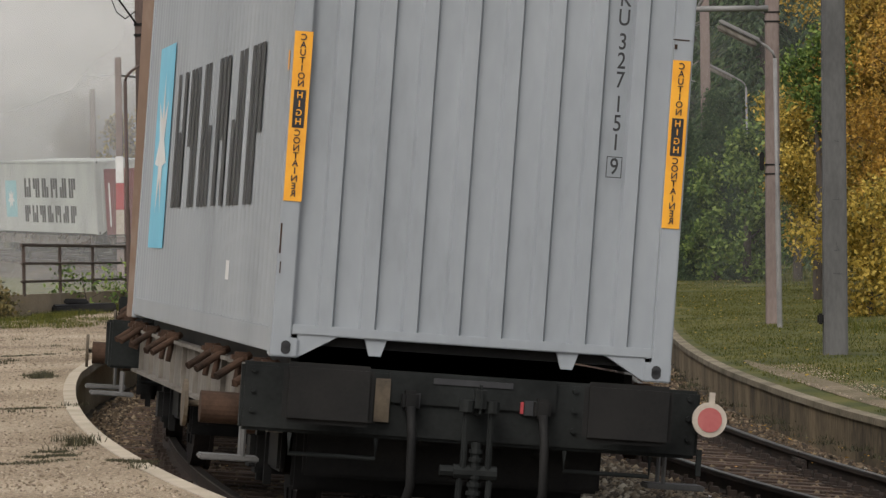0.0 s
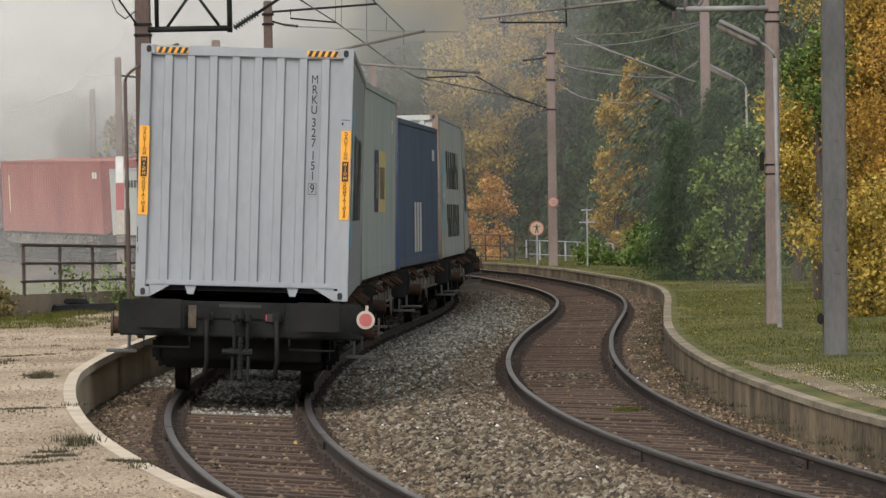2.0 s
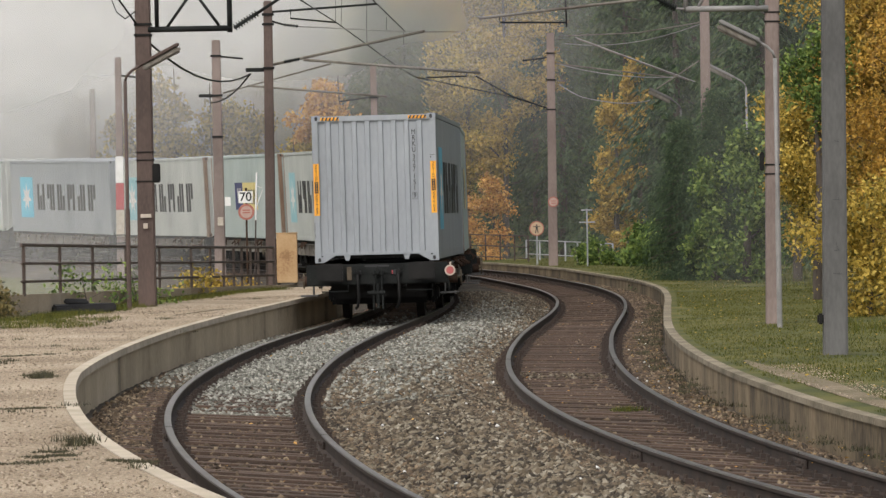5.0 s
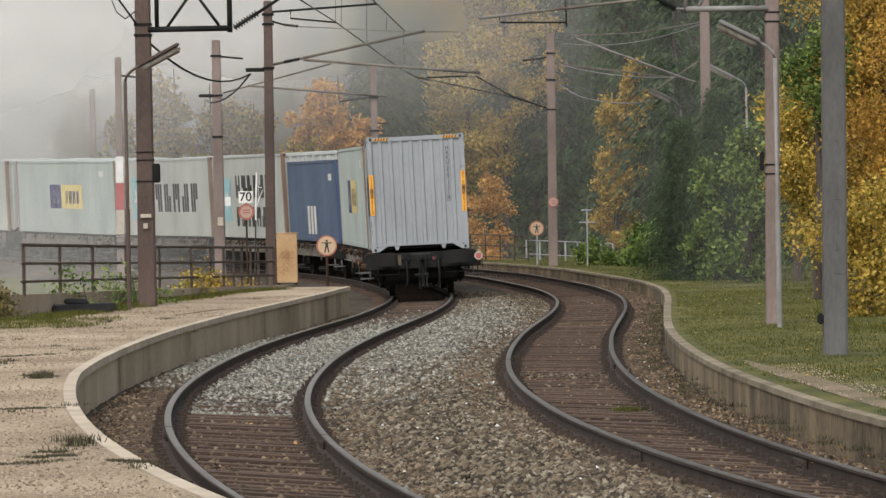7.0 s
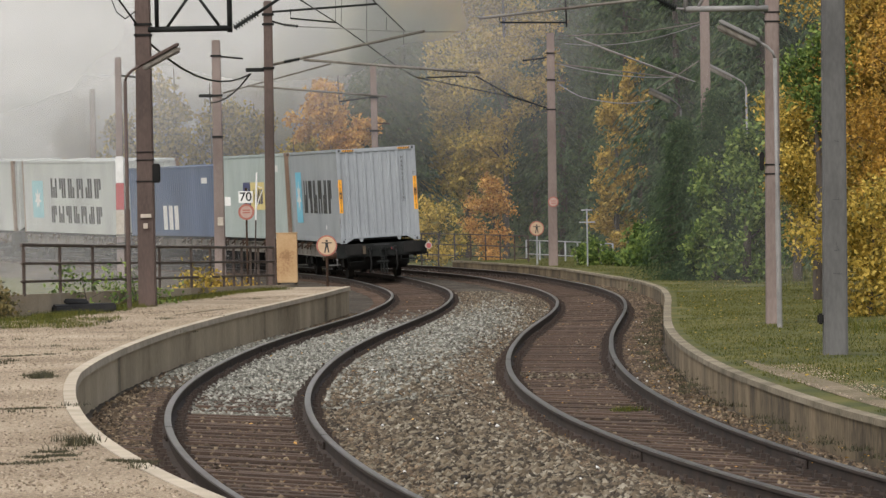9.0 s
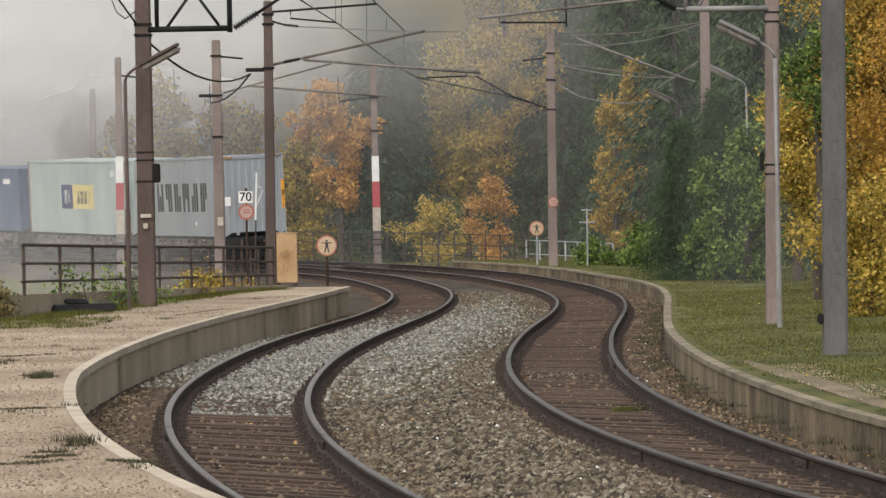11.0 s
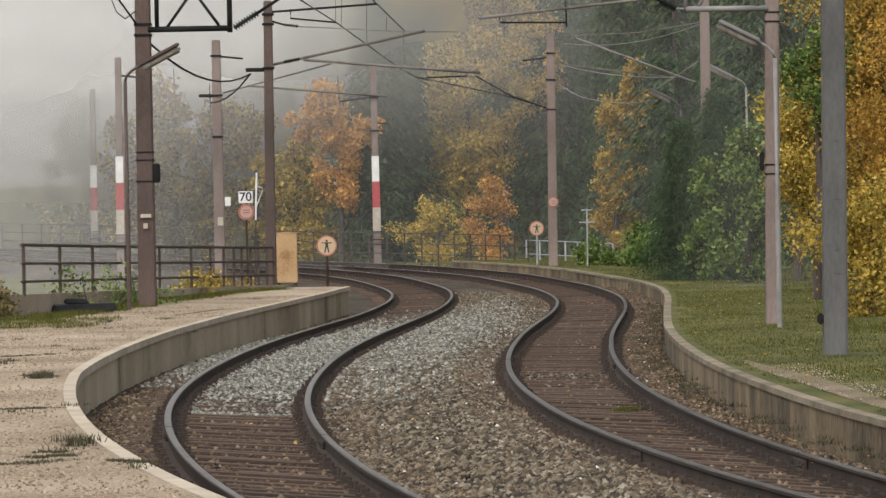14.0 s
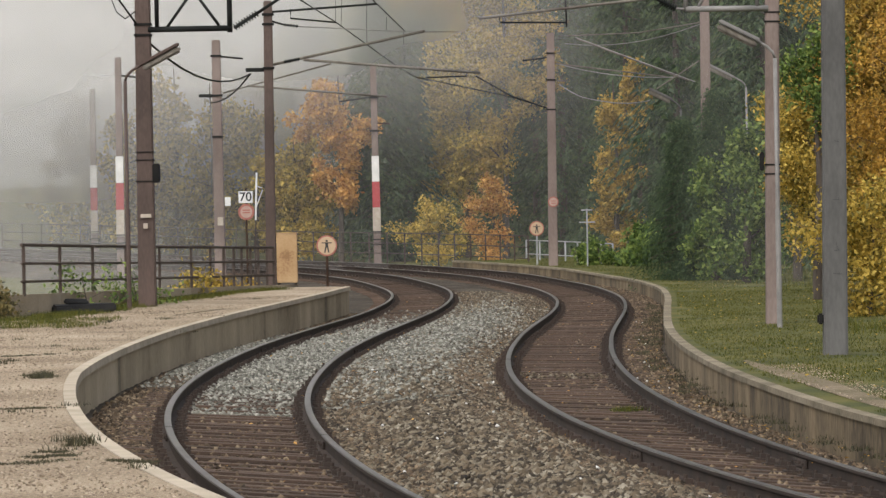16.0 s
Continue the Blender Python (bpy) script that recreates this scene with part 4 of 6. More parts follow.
link(m1, "bracket_brace", [(-4.13, 90.0, 5.67), (-4.65, 90.0, 6.4)], 0.028, M["wagon_dark"])
link(m1, "bracket_chord", [(-5.44, 90.0, 6.84), (-3.86, 90.0, 6.81)], 0.05, M["wagon_dark"])
insulator(m1, (-3.85, 90.0, 5.62), (-3.4, 90.0, 5.9), 0.075, 9)
link(m1, "stay_tube", [(-3.4, 90.0, 5.9), (-2.28, 90.0, 6.6)], 0.03, M["wagon_dark"])
card(m1, (-5.57, 89.9, 2.12), 0.2, 0.07, M["faded_cream"], "plate", "small weathered white plate")
card(m1, (-5.58, 89.9, 1.93), 0.08, 0.1, M["faded_cream"], "plate", "small weathered white plate")
bm = bmesh.new()
box(bm, (0.2, -0.05, 2.5), (0.16, 0.2, 0.36), bevel=0.02)
part("switch_box", bm, M["dark_steel"], m1)

m2 = mast((-4.43, 123, 0.15), 7.45, 0.27, 0.22, M["brown_mast"], "brown catenary mast behind the platform fence", 0.35)
for z in (7.1, 6.85, 5.72):
    collar(m2, z, 0.3, 0.06)
link(m2, "registration_arm", [(-4.36, 123.0, 7.31), (-1.57, 123.0, 7.47)], 0.028, M["wagon_dark"])
link(m2, "arm_drop", [(-3.8, 123.0, 7.38), (-3.81, 123.0, 7.14), (-2.62, 123.0, 7.01)], 0.022, M["wagon_dark"])
insulator(m2, (-3.99, 123.0, 6.98), (-3.61, 123.0, 6.93), 0.05, 5)
link(m2, "tie_rod", [(-4.33, 123.0, 7.09), (-3.99, 123.0, 6.98)], 0.025, M["wagon_dark"])
link(m2, "tie_rod", [(-3.61, 123.0, 6.93), (-0.61, 123.0, 6.73)], 0.016, M["lamp_grey"])
link(m2, "cantilever_tube", [(-4.28, 123.0, 5.96), (-0.36, 123.0, 6.75)], 0.036, M["wagon_beam"])
insulator(m2, (-3.99, 122.95, 6.02), (-3.59, 122.95, 6.09), 0.06, 6)
link(m2, "cantilever_tube", [(-3.5, 123.0, 6.07), (1.04, 123.0, 5.65)], 0.034, M["wagon_beam"])
link(m2, "arm_drop", [(0.7, 123.0, 5.67), (0.69, 123.0, 5.57), (-0.35, 123.0, 5.55)], 0.018, M["wagon_dark"])
bm = bmesh.new()
box(bm, (-0.28, 0, 5.68), (0.62, 0.12, 0.1), bevel=0.01)
part("cable_bracket", bm, M["wagon_dark"], m2)

m3 = mast((-7.03, 151, 0.2), 7.45, 0.36, 0.26, M["mast"], "reddish concrete catenary mast beside the curve", -0.1)
for z in (6.95, 5.7, 4.4):
    collar(m3, z, 0.36, 0.06)
link(m3, "cantilever_tube", [(-6.84, 151.0, 5.98), (-3.42, 151.0, 6.84)], 0.026, M["wagon_beam"])
link(m3, "cantilever_tube", [(-6.07, 151.0, 6.19), (-1.69, 151.0, 5.77)], 0.032, M["wagon_beam"])
link(m3, "tie_rod", [(-7.0, 151.0, 7.14), (-6.2, 151.0, 7.05)], 0.03, M["wagon_dark"])
bm = bmesh.new()
box(bm, (-0.32, 0, 5.7), (0.5, 0.1, 0.1), bevel=0.01)
part("cable_bracket", bm, M["wagon_dark"], m3)
card(m3, (-6.99, 150.7, 1.93), 0.18, 0.26, M["faded_cream"], "plate", "small weathered white plate")
card(m3, (-6.75, 150.7, 2.55), 0.18, 0.28, M["white"], "plate", "small white kilometre card")



def banded(p, height, label, z0, lean):
    m = mast(p, height, 0.3, 0.23, M["mast"], label, lean, [(z0 + i, z0 + i + 1, c) for i, c in enumerate(("faded_cream", "red", "white"))])
    for z in (0.55, 0.62, 0.72):
        collar(m, z0 - 0.3 + (z - 0.6) * 3, 0.38, 0.04)
    return m


m4 = banded((-2.54, 186, 0.0), 7.9, "catenary mast with a red and white warning band", 1.32, -0.35)
for z in (5.3, 6.6):
    collar(m4, z, 0.36, 0.08)
link(m4, "tie_rod", [(-2.61, 186.0, 6.62), (-3.93, 186.0, 6.46)], 0.03, M["wagon_dark"])
link(m4, "tie_rod", [(-2.52, 186.0, 5.6), (-1.97, 186.0, 5.57)], 0.03, M["rust"])
m5 = banded((-12.05, 179, 0.0), 8.1, "catenary mast with a red and white warning band", 1.4, 0.2)
link(m5, "tie_rod", [(-12.11, 179.0, 7.45), (-11.16, 179.0, 7.33)], 0.04, M["wagon_dark"])
m6 = banded((-15.35, 211, 0.0), 7.8, "catenary mast with a red and white band, dim in fog", 1.45, 0.1)
m7 = mast((3.52, 152.95, 0.5), 7.25, 0.3, 0.24, M["mast"], "reddish concrete catenary mast at the grassy platform's end", 0.3)
for z in (5.75, 4.8, 6.6):
    collar(m7, z, 0.3, 0.05)
insulator(m7, (2.64, 153.0, 6.88), (3.26, 153.0, 6.94), 0.05, 6)
link(m7, "tie_rod", [(3.26, 153.0, 6.94), (3.51, 153.0, 6.99)], 0.025, M["wagon_dark"])
link(m7, "cantilever_tube", [(3.69, 153.0, 6.77), (7.26, 153.0, 6.28)], 0.022, M["wagon_beam"])
link(m7, "strut", [(3.37, 153.0, 5.36), (2.28, 153.0, 5.76), (1.15, 153.0, 6.42)], 0.022, M["wagon_dark"])
bm = bmesh.new()
box(bm, (0.34, 0, 5.72), (0.32, 0.06, 0.06), bevel=0.01)
part("cable_bracket", bm, M["wagon_beam"], m7)
m8 = mast((5.29, 76.99, 0.2), 9, 0.235, 0.205, M["mast"], "reddish concrete catenary mast in the grass", 0.8)
for z in (2.55, 4.85, 5.0, 2.4):
    collar(m8, z, 0.25, 0.025)
link(m8, "bracket_chord", [(3.77, 73.0, 5.11), (5.03, 73.0, 5.1)], 0.045, M["lamp_grey"])
link(m8, "bracket_post", [(3.77, 73.0, 5.1), (3.78, 73.0, 5.77)], 0.035, M["lamp_grey"])
link(m8, "bracket_brace", [(3.96, 73.0, 5.13), (4.2, 73.0, 5.59)], 0.025, M["lamp_grey"])
link(m8, "bracket_chord", [(3.78, 73.0, 5.79), (5.04, 73.0, 5.76)], 0.045, M["lamp_grey"])
link(m8, "bracket_post", [(4.86, 73.0, 5.1), (4.86, 73.0, 5.75)], 0.03, M["lamp_grey"])
insulator(m8, (3.38, 73.0, 5.24), (3.62, 73.0, 5.12), 0.06, 7)
link(m8, "tie_rod", [(3.62, 73.0, 5.12), (3.77, 73.0, 5.11)], 0.02, M["lamp_grey"])
link(m8, "cantilever_tube", [(3.38, 73.0, 5.24), (2.89, 73.0, 5.51)], 0.02, M["wagon_dark"])
link(m8, "cantilever_tube", [(0.62, 73.0, 5.03), (3.1, 73.0, 5.27), (3.66, 73.0, 5.33)], 0.022, M["wagon_beam"])
link(m8, "arm_drop", [(0.93, 73.0, 5.06), (0.93, 73.0, 4.96), (1.95, 73.0, 4.94)], 0.014, M["wagon_dark"])
link(m8, "dropper", [(1.94, 73.0, 5.37), (1.95, 73.0, 4.87)], 0.012, M["dark_steel"])
bm = bmesh.new()
box(bm, (-0.17, 0, 2.6), (0.07, 0.1, 0.3), bevel=0.015)
part("switch_box", bm, M["dark_steel"], m8)
m9 = mast((5.02, 61.5, 0.2), 9, 0.31, 0.27, M["grey_mast"], "grey cracked concrete mast standing in the grass", 0.6)
bm = bmesh.new()
for z, w, tilt, h in ((1.95, 0.1, 4, 0.05), (1.3, 0.08, -6, 0.1), (1.0, 0.11, 3, 0.03), (2.7, 0.07, 8, 0.04)):
    q = Matrix.Translation((0.02, -0.156 + 0.0022 * z, z)) @ Euler((0, radians(tilt), 0)).to_matrix().to_4x4()
    box(bm, (0, 0, 0), (w, 0.006, 0.005), q)
    box(bm, (w * 0.2, 0, h / 2), (0.004, 0.006, h), q @ Euler((0, radians(tilt * 2), 0)).to_matrix().to_4x4())
tagged(part("crack", bm, M["black"], m9, "thin dark weathering cracks"), kind="stuff")
bm = bmesh.new()
box(bm, (-0.19, -0.02, 0.42), (0.08, 0.12, 0.14), bevel=0.02)
part("clamp", bm, M["dark_steel"], m9)
m10 = mast((7.22, 130.5, 0.45), 8.2, 0.3, 0.24, M["mast"], "peeling reddish mast half hidden among the spruces", 0.25)
link(m10, "tie_rod", [(7.11, 130.0, 7.11), (5.42, 130.0, 6.86), (3.47, 130.0, 6.81)], 0.016, M["wagon_beam"])
link(m10, "cantilever_tube", [(3.74, 130.0, 6.73), (6.78, 130.0, 5.52)], 0.018, M["wagon_beam"])
link(m10, "strut", [(5.88, 130.0, 5.32), (7.06, 130.0, 6.07)], 0.018, M["wagon_beam"])


# ---- wires ----
def wire(name, pts, r, label, sag=0.0, mat="dark_steel"):
    bm = bmesh.new()
    out = []
    for a, b in zip(pts, pts[1:]):
        a, b = Vector(a), Vector(b)
        for i in range(8):
            f = i / 8
            out.append(a.lerp(b, f) - Vector((0, 0, sag * 4 * f * (1 - f))))
    out.append(Vector(pts[-1]))
    tube(bm, out, r, 6)
    return tagged(part(name, bm, M[mat]), label, "overhead wire", "overhead wires")


wire("feeder_cable", [(-5.45, 90.0, 5.37), (-4.87, 123.0, 5.73)], 0.022, "thick black feeder cable sagging between two masts", 0.42)
wire("feeder_cable", [(-5.97, 89.0, 6.19), (-5.68, 90.0, 5.72)], 0.02, "thick black feeder cable fixed to a mast")
wire("loop_wire", [(-6.09, 89.0, 6.19), (-5.99, 89.0, 5.92), (-5.86, 89.5, 5.81), (-5.7, 90.0, 5.97)], 0.01, "thin looped wire beside a mast")
wire("feeder_cable", [(-4.87, 123.0, 5.73), (-7.26, 151.0, 5.68)], 0.022, "thick black feeder cable sagging in the mist", 0.2)
wire("feeder_cable", [(3.82, 153.0, 6.1), (4.45, 150.0, 5.61), (5.57, 147.0, 5.33), (6.26, 143.0, 5.31)], 0.016, "pale feeder cable hanging before the spruces", 0.03, "lamp_grey")
wire("feeder_cable", [(3.71, 153.0, 6.78), (6.89, 140.0, 5.91)], 0.014, "pale feeder cable from the mast into the spruces", 0.15, "lamp_grey")
wire("stay_wire", [(4.27, 150.0, 7.49), (6.98, 131.0, 5.53)], 0.012, "thin stay wire running down to a hidden mast", 0.0, "lamp_grey")
wire("stay_wire", [(3.95, 150.0, 7.3), (7.15, 131.0, 7.1)], 0.012, "thin carrier wire before the dark spruces", 0.25, "lamp_grey")
wire("contact_wire", [(-3.27, 112.0, 7.14), (-2.63, 123.0, 7.01), (-1.38, 150.0, 6.72), (-0.37, 170.0, 6.59)], 0.014, "contact wire over the near track")
wire("contact_wire", [(-1.59, 112.0, 7.14), (-0.88, 123.0, 6.76)], 0.014, "contact wire over the far track")
wire("messenger_wire", [(-0.61, 123.0, 5.57), (2.28, 153.0, 5.73), (3.44, 153.0, 5.34)], 0.014, "carrier wire crossing the line")
wire("messenger_wire", [(-0.61, 123.0, 6.73), (0.58, 140.0, 7.35)], 0.01, "thin carrier wire in the mist")
DROPS = [((-2.64, 123.0, 7.65), (-2.65, 123.0, 7.01)), ((-2.48, 123.0, 7.65), (-2.51, 123.0, 6.89)), ((-1.84, 123.0, 7.64), (-1.86, 123.0, 6.45)), ((-0.91, 123.0, 6.78), (-0.91, 123.0, 5.88)), ((-1.34, 123.0, 7.13), (-1.35, 123.0, 6.79))]
for a, b in DROPS:
    wire("dropper_wire", [a, b], 0.006, "thin dropper wire of the overhead line")


# ---- platform lamps ----
def platform_lamp(p, height, reach, label, r=0.032, mat="lamp_grey"):
    """A bent tube with a long fluorescent head."""
    t = empty("platform_lamp", pose(*p), label=label, category="platform lamp", group="platform lamps")
    bm = bmesh.new()
    sx = 1 if reach > 0 else -1
    ar = abs(reach)
    pts = [(0, 0, -0.3), (0, 0, height - 0.18), (sx * 0.04, 0, height - 0.08), (sx * 0.12, 0, height), (sx * ar * 0.55, 0, height + ar * 0.26)]
    tube(bm, pts[:2], r)
    tube(bm, pts[1:], r * 0.75)
    rod(bm, (0, 0, -0.3), (0, 0, height * 0.42), r * 1.35, n=10)
    part("pole", bm, M[mat], t)
    q = Matrix.Translation((sx * ar * 0.72, 0, height + ar * 0.3)) @ Euler((0, -sx * radians(27), 0)).to_matrix().to_4x4()
    bm = bmesh.new()
    box(bm, (0, 0, 0.03), (ar * 0.9, 0.22, 0.06), q, bevel=0.015)
    part("lamp_housing", bm, M[mat], t)
    bm = bmesh.new()
    box(bm, (0, 0, -0.06), (ar * 0.86, 0.18, 0.11), q, bevel=0.03)
    part("diffuser", bm, M["wagon_beam"], t, "grimy translucent lamp cover")
    return t


platform_lamp((5.24, 74.75, 0.2), 4.37, -0.78, "galvanised platform lamp standing beside a mast")
platform_lamp((8.89, 139, 0.0), 5.72, -1.1, "galvanised platform lamp among green bushes", 0.03)
platform_lamp((6.44, 128.25, 0.45), 4.45, -0.75, "galvanised platform lamp before dark spruces", 0.026, "grey_mast")
platform_lamp((-5.77, 87.74, 0.42), 4.36, 0.9, "dark brown platform lamp on the sandy platform", 0.034, "brown_mast")


# ---- signs, cabinet, fences ----
def post_sign(p, height, label, r, face, category="sign"):
    t = empty("sign", pose(*p), label=label, category=category)
    bm = bmesh.new()
    rod(bm, (0, 0, -0.3), (0, 0, height), 0.03, n=8)
    part("post", bm, M["galv" if p[0] > 0 else "rust"], t)
    return t


def disc(t, z, r, rim, mid, ring=0.82, y=-0.04):
    bm = bmesh.new()
    rod(bm, (0, y + 0.01, z), (0, y - 0.012, z), r, n=32)
    part("sign_rim", bm, M[rim], t)
    bm = bmesh.new()
    rod(bm, (0, y - 0.01, z), (0, y - 0.018, z), r * ring, n=32)
    part("sign_face", bm, M[mid], t)


def no_entry_figure(t, z, r, y=-0.062):
    """The plain black pictogram with spread arms."""
    bm = bmesh.new()
    rod(bm, (0, y, z + r * 0.47), (0, y - 0.004, z + r * 0.47), r * 0.11, n=12)
    for a, b, c, d in ((-0.5, 0.22, 0.5, 0.32), (-0.14, -0.1, 0.14, 0.3)):
        poly(bm, [(a * r, y, z + b * r), (c * r, y, z + b * r), (c * r, y, z + d * r), (a * r, y, z + d * r)])
    for sx in (-1, 1):
        poly(bm, [(0.0, y, z - 0.08 * r), (sx * 0.15 * r, y, z - 0.08 * r), (sx * 0.26 * r, y, z - 0.68 * r), (sx * 0.13 * r, y, z - 0.68 * r)])
    part("pictogram", bm, M["black"], t, "plain black pictogram with spread arms")


def unread_bars(t, z, r, y=-0.062):
    bm = bmesh.new()
    for q in (0.16, -0.2):
        poly(bm, [(-0.55 * r, y, z + (q - 0.09) * r), (0.55 * r, y, z + (q - 0.09) * r), (0.55 * r, y, z + (q + 0.09) * r), (-0.55 * r, y, z + (q + 0.09) * r)])
    part("text_bar", bm, M["sign_red"], t)


s1 = post_sign((-2.73, 112.47, 0.42), 1.15, "round cream trespass sign with red rim at the platform end", 0.25, "cream")
disc(s1, 0.93, 0.245, "sign_red", "cream", 0.86)
no_entry_figure(s1, 0.93, 0.24)
s2 = post_sign((3.06, 155.67, 0.5), 1.25, "round cream trespass sign with red rim by the railing", 0.25, "cream")
disc(s2, 1.0, 0.24, "sign_red", "cream", 0.86)
no_entry_figure(s2, 1.0, 0.23)
s3 = post_sign((-5.69, 139, 0.1), 2.8, "white speed board above a round red-rimmed sign", 0.25, "white")
disc(s3, 2.1, 0.235, "sign_red", "pale_pink", 0.74)
unread_bars(s3, 2.12, 0.2)
bm = bmesh.new()
box(bm, (-0.015, -0.03, 2.53), (0.41, 0.02, 0.34), bevel=0.005)
part("speed_board", bm, M["white"], s3)
text_part("70", 0.36, Matrix.Translation((-0.015, -0.045, 2.53)) @ Euler((radians(90), 0, 0)).to_matrix().to_4x4(), M["black"], s3, "number")
bm = bmesh.new()
y0 = -0.16
rod(bm, (0.02, y0, 1.85), (0.02, y0 - 0.012, 1.85), 0.17, n=24)
part("sign_rim", bm, M["sign_red"], m7)
bm = bmesh.new()
rod(bm, (0.02, y0 - 0.012, 1.85), (0.02, y0 - 0.018, 1.85), 0.135, n=24)
part("sign_face", bm, M["pale_pink"], m7)
bm = bmesh.new()
for q in (0.03, -0.04):
    poly(bm, [(-0.06, y0 - 0.022, 1.835 + q), (0.1, y0 - 0.022, 1.835 + q), (0.1, y0 - 0.022, 1.86 + q), (-0.06, y0 - 0.022, 1.86 + q)])
part("text_bar", bm, M["sign_red"], m7)

t_post = empty("cross_post", pose(*(4.53, 150.0, 0.49)), label="thin grey post with two short crossbars", category="post")
bm = bmesh.new()
rod(bm, (0, 0, -0.3), (0, 0, 1.62), 0.025)
part("post", bm, M["galv"], t_post)
for z, w in ((1.58, 0.36), (1.2, 0.5)):
    bm = bmesh.new()
    box(bm, (0, 0, z), (w, 0.04, 0.035))
    part("crossbar", bm, M["galv"], t_post)
w_post = empty("marker_pole", pose(*(-4.94, 126.0, 1.37)), label="slanting white marker pole behind the fence", category="pole")
bm = bmesh.new()
rod(bm, (-0.03, 0, -1.3), (0.025, 0, 0.6), 0.02, mat=1)
rod(bm, (0.025, 0, 0.6), (0.07, 0, 1.85), 0.025)
rod(bm, (0.03, 0, 0.9), (0.22, 0, 1.4), 0.012)
rod(bm, (0.05, 0, 1.5), (0.2, 0, 1.45), 0.01)
part("pole", bm, [M["white"], M["fence"]], w_post)

cab = empty("equipment_cabinet", pose(*(-3.8, 116.57, 0.42)), label="weathered ochre steel cabinet at the platform's end", category="cabinet")
bm = bmesh.new()
box(bm, (0, 0, 0.62), (0.5, 0.35, 1.2), bevel=0.015)
part("body", bm, M["ochre"], cab)
bm = bmesh.new()
box(bm, (0, 0, 1.225), (0.53, 0.38, 0.03), bevel=0.008)
part("cap", bm, M["ochre"], cab)
for x in (-0.2, 0.2):
    bm = bmesh.new()
    box(bm, (x, 0, -0.1), (0.06, 0.2, 0.25))
    part("foot", bm, M["dark_steel"], cab)

# parapet wall with its railing behind the sandy platform
wall = empty("parapet_wall", label="low grey concrete wall behind the platform", category="low wall", kind="structure")


def wall_at(y):
    return float(np.interp(y, [w[1] for w in WALL_LINE], [w[0] for w in WALL_LINE])), 0.81 - 0.33 * (y - 81.8) / 29.0


prev = None
for y in np.linspace(80.6, 111.0, 14):
    x, z = wall_at(y)
    if prev:
        (xa, ya, za), d = prev, Vector((x - prev[0], y - prev[1], 0)).normalized()
        nrm = Vector((-d.y, d.x, 0)) * 0.16
        bm = bmesh.new()
        g = d * 0.008
        low = 0.2
        bot = [Vector((xa, ya, low)) + g, Vector((x, y, low)) - g]
        top = [Vector((xa, ya, za)) + g, Vector((x, y, z)) - g]
        vs = [bm.verts.new(p) for p in (bot[0], bot[1], bot[1] + nrm, bot[0] + nrm, top[0], top[1], top[1] + nrm, top[0] + nrm)]
        for f in ((0, 1, 5, 4), (1, 2, 6, 5), (2, 3, 7, 6), (3, 0, 4, 7), (4, 5, 6, 7), (0, 3, 2, 1)):
            bm.faces.new([vs[i] for i in f])
        bmesh.ops.recalc_face_normals(bm, faces=bm.faces)
        part("wall_panel", bm, M["concrete"], wall)
    prev = (x, y, z)

fence = empty("railing", label="dark rusty steel railing on a low concrete wall", category="railing")
POSTS = [81.9, 85.6, 89.2, 92.6, 96.3, 99.7, 101.8, 103.3, 104.3, 105.1, 106.0, 106.8, 107.7, 108.4]
pts = []
for y in POSTS:
    x, z = wall_at(y)
    bm = bmesh.new()
    box(bm, (x - 0.06, y, z + 0.42), (0.055, 0.055, 0.9), bevel=0.004)
    part("post", bm, M["fence"], fence)
    pts.append(Vector((x - 0.06, y, z)))
pts.insert(0, pts[0] + (pts[0] - pts[1]).normalized() * 0.25)
for h in (0.85, 0.53, 0.22):
    for a, b in zip(pts, pts[1:]):
        bm = bmesh.new()
        rod(bm, a + Vector((0, 0, h)), b + Vector((0, 0, h)), 0.024 if h < 0.8 else 0.03, n=6)
        part("rail", bm, M["fence"], fence)


def trackside_rail(off, ya, yb, step, height, mat, label, rails=3, r=0.02):
    t = empty("railing", label=label, category="railing")
    s = np.arange(float(s_of_y(ya)), float(s_of_y(yb)), step)
    p = on_line(s, off, -0.1, 0)
    for q in p:
        bm = bmesh.new()
        box(bm, (q[0], q[1], q[2] + height / 2 - 0.2), (0.055, 0.055, height + 0.4), bevel=0.004)
        part("post", bm, mat, t)
    for k in range(rails):
        h = height * (1 - k / rails)
        bm = bmesh.new()
        tube(bm, [(a, b, c + h) for a, b, c in p], r, 6)
        part("rail", bm, mat, t)


trackside_rail(7.15, 160.5, 236, 2.1, 1.15, M["fence"], "thin dark railing along the outer side of the curve")
trackside_rail(8.2, 152, 166, 1.9, 0.95, M["galv"], "grey galvanised railing beside the trespass sign", 2)

# a charred timber lying against the wall
log_ob = empty("timber", pose(*(-6.37, 84.6, 0.5), 0, 0, 38), label="charred dark timber lying before the low wall", category="timber")
bm = bmesh.new()
box(bm, (0, 0, 0.0), (1.3, 0.18, 0.16), bevel=0.03)
box(bm, (-0.1, 0.1, 0.12), (0.5, 0.16, 0.12), bevel=0.03)
for v in bm.verts:
    v.co += Vector((noise.noise(v.co * 3), noise.noise(v.co * 3 + Vector((5, 0, 0))), noise.noise(v.co * 4))) * 0.05
part("beam", bm, M["black"], log_ob)


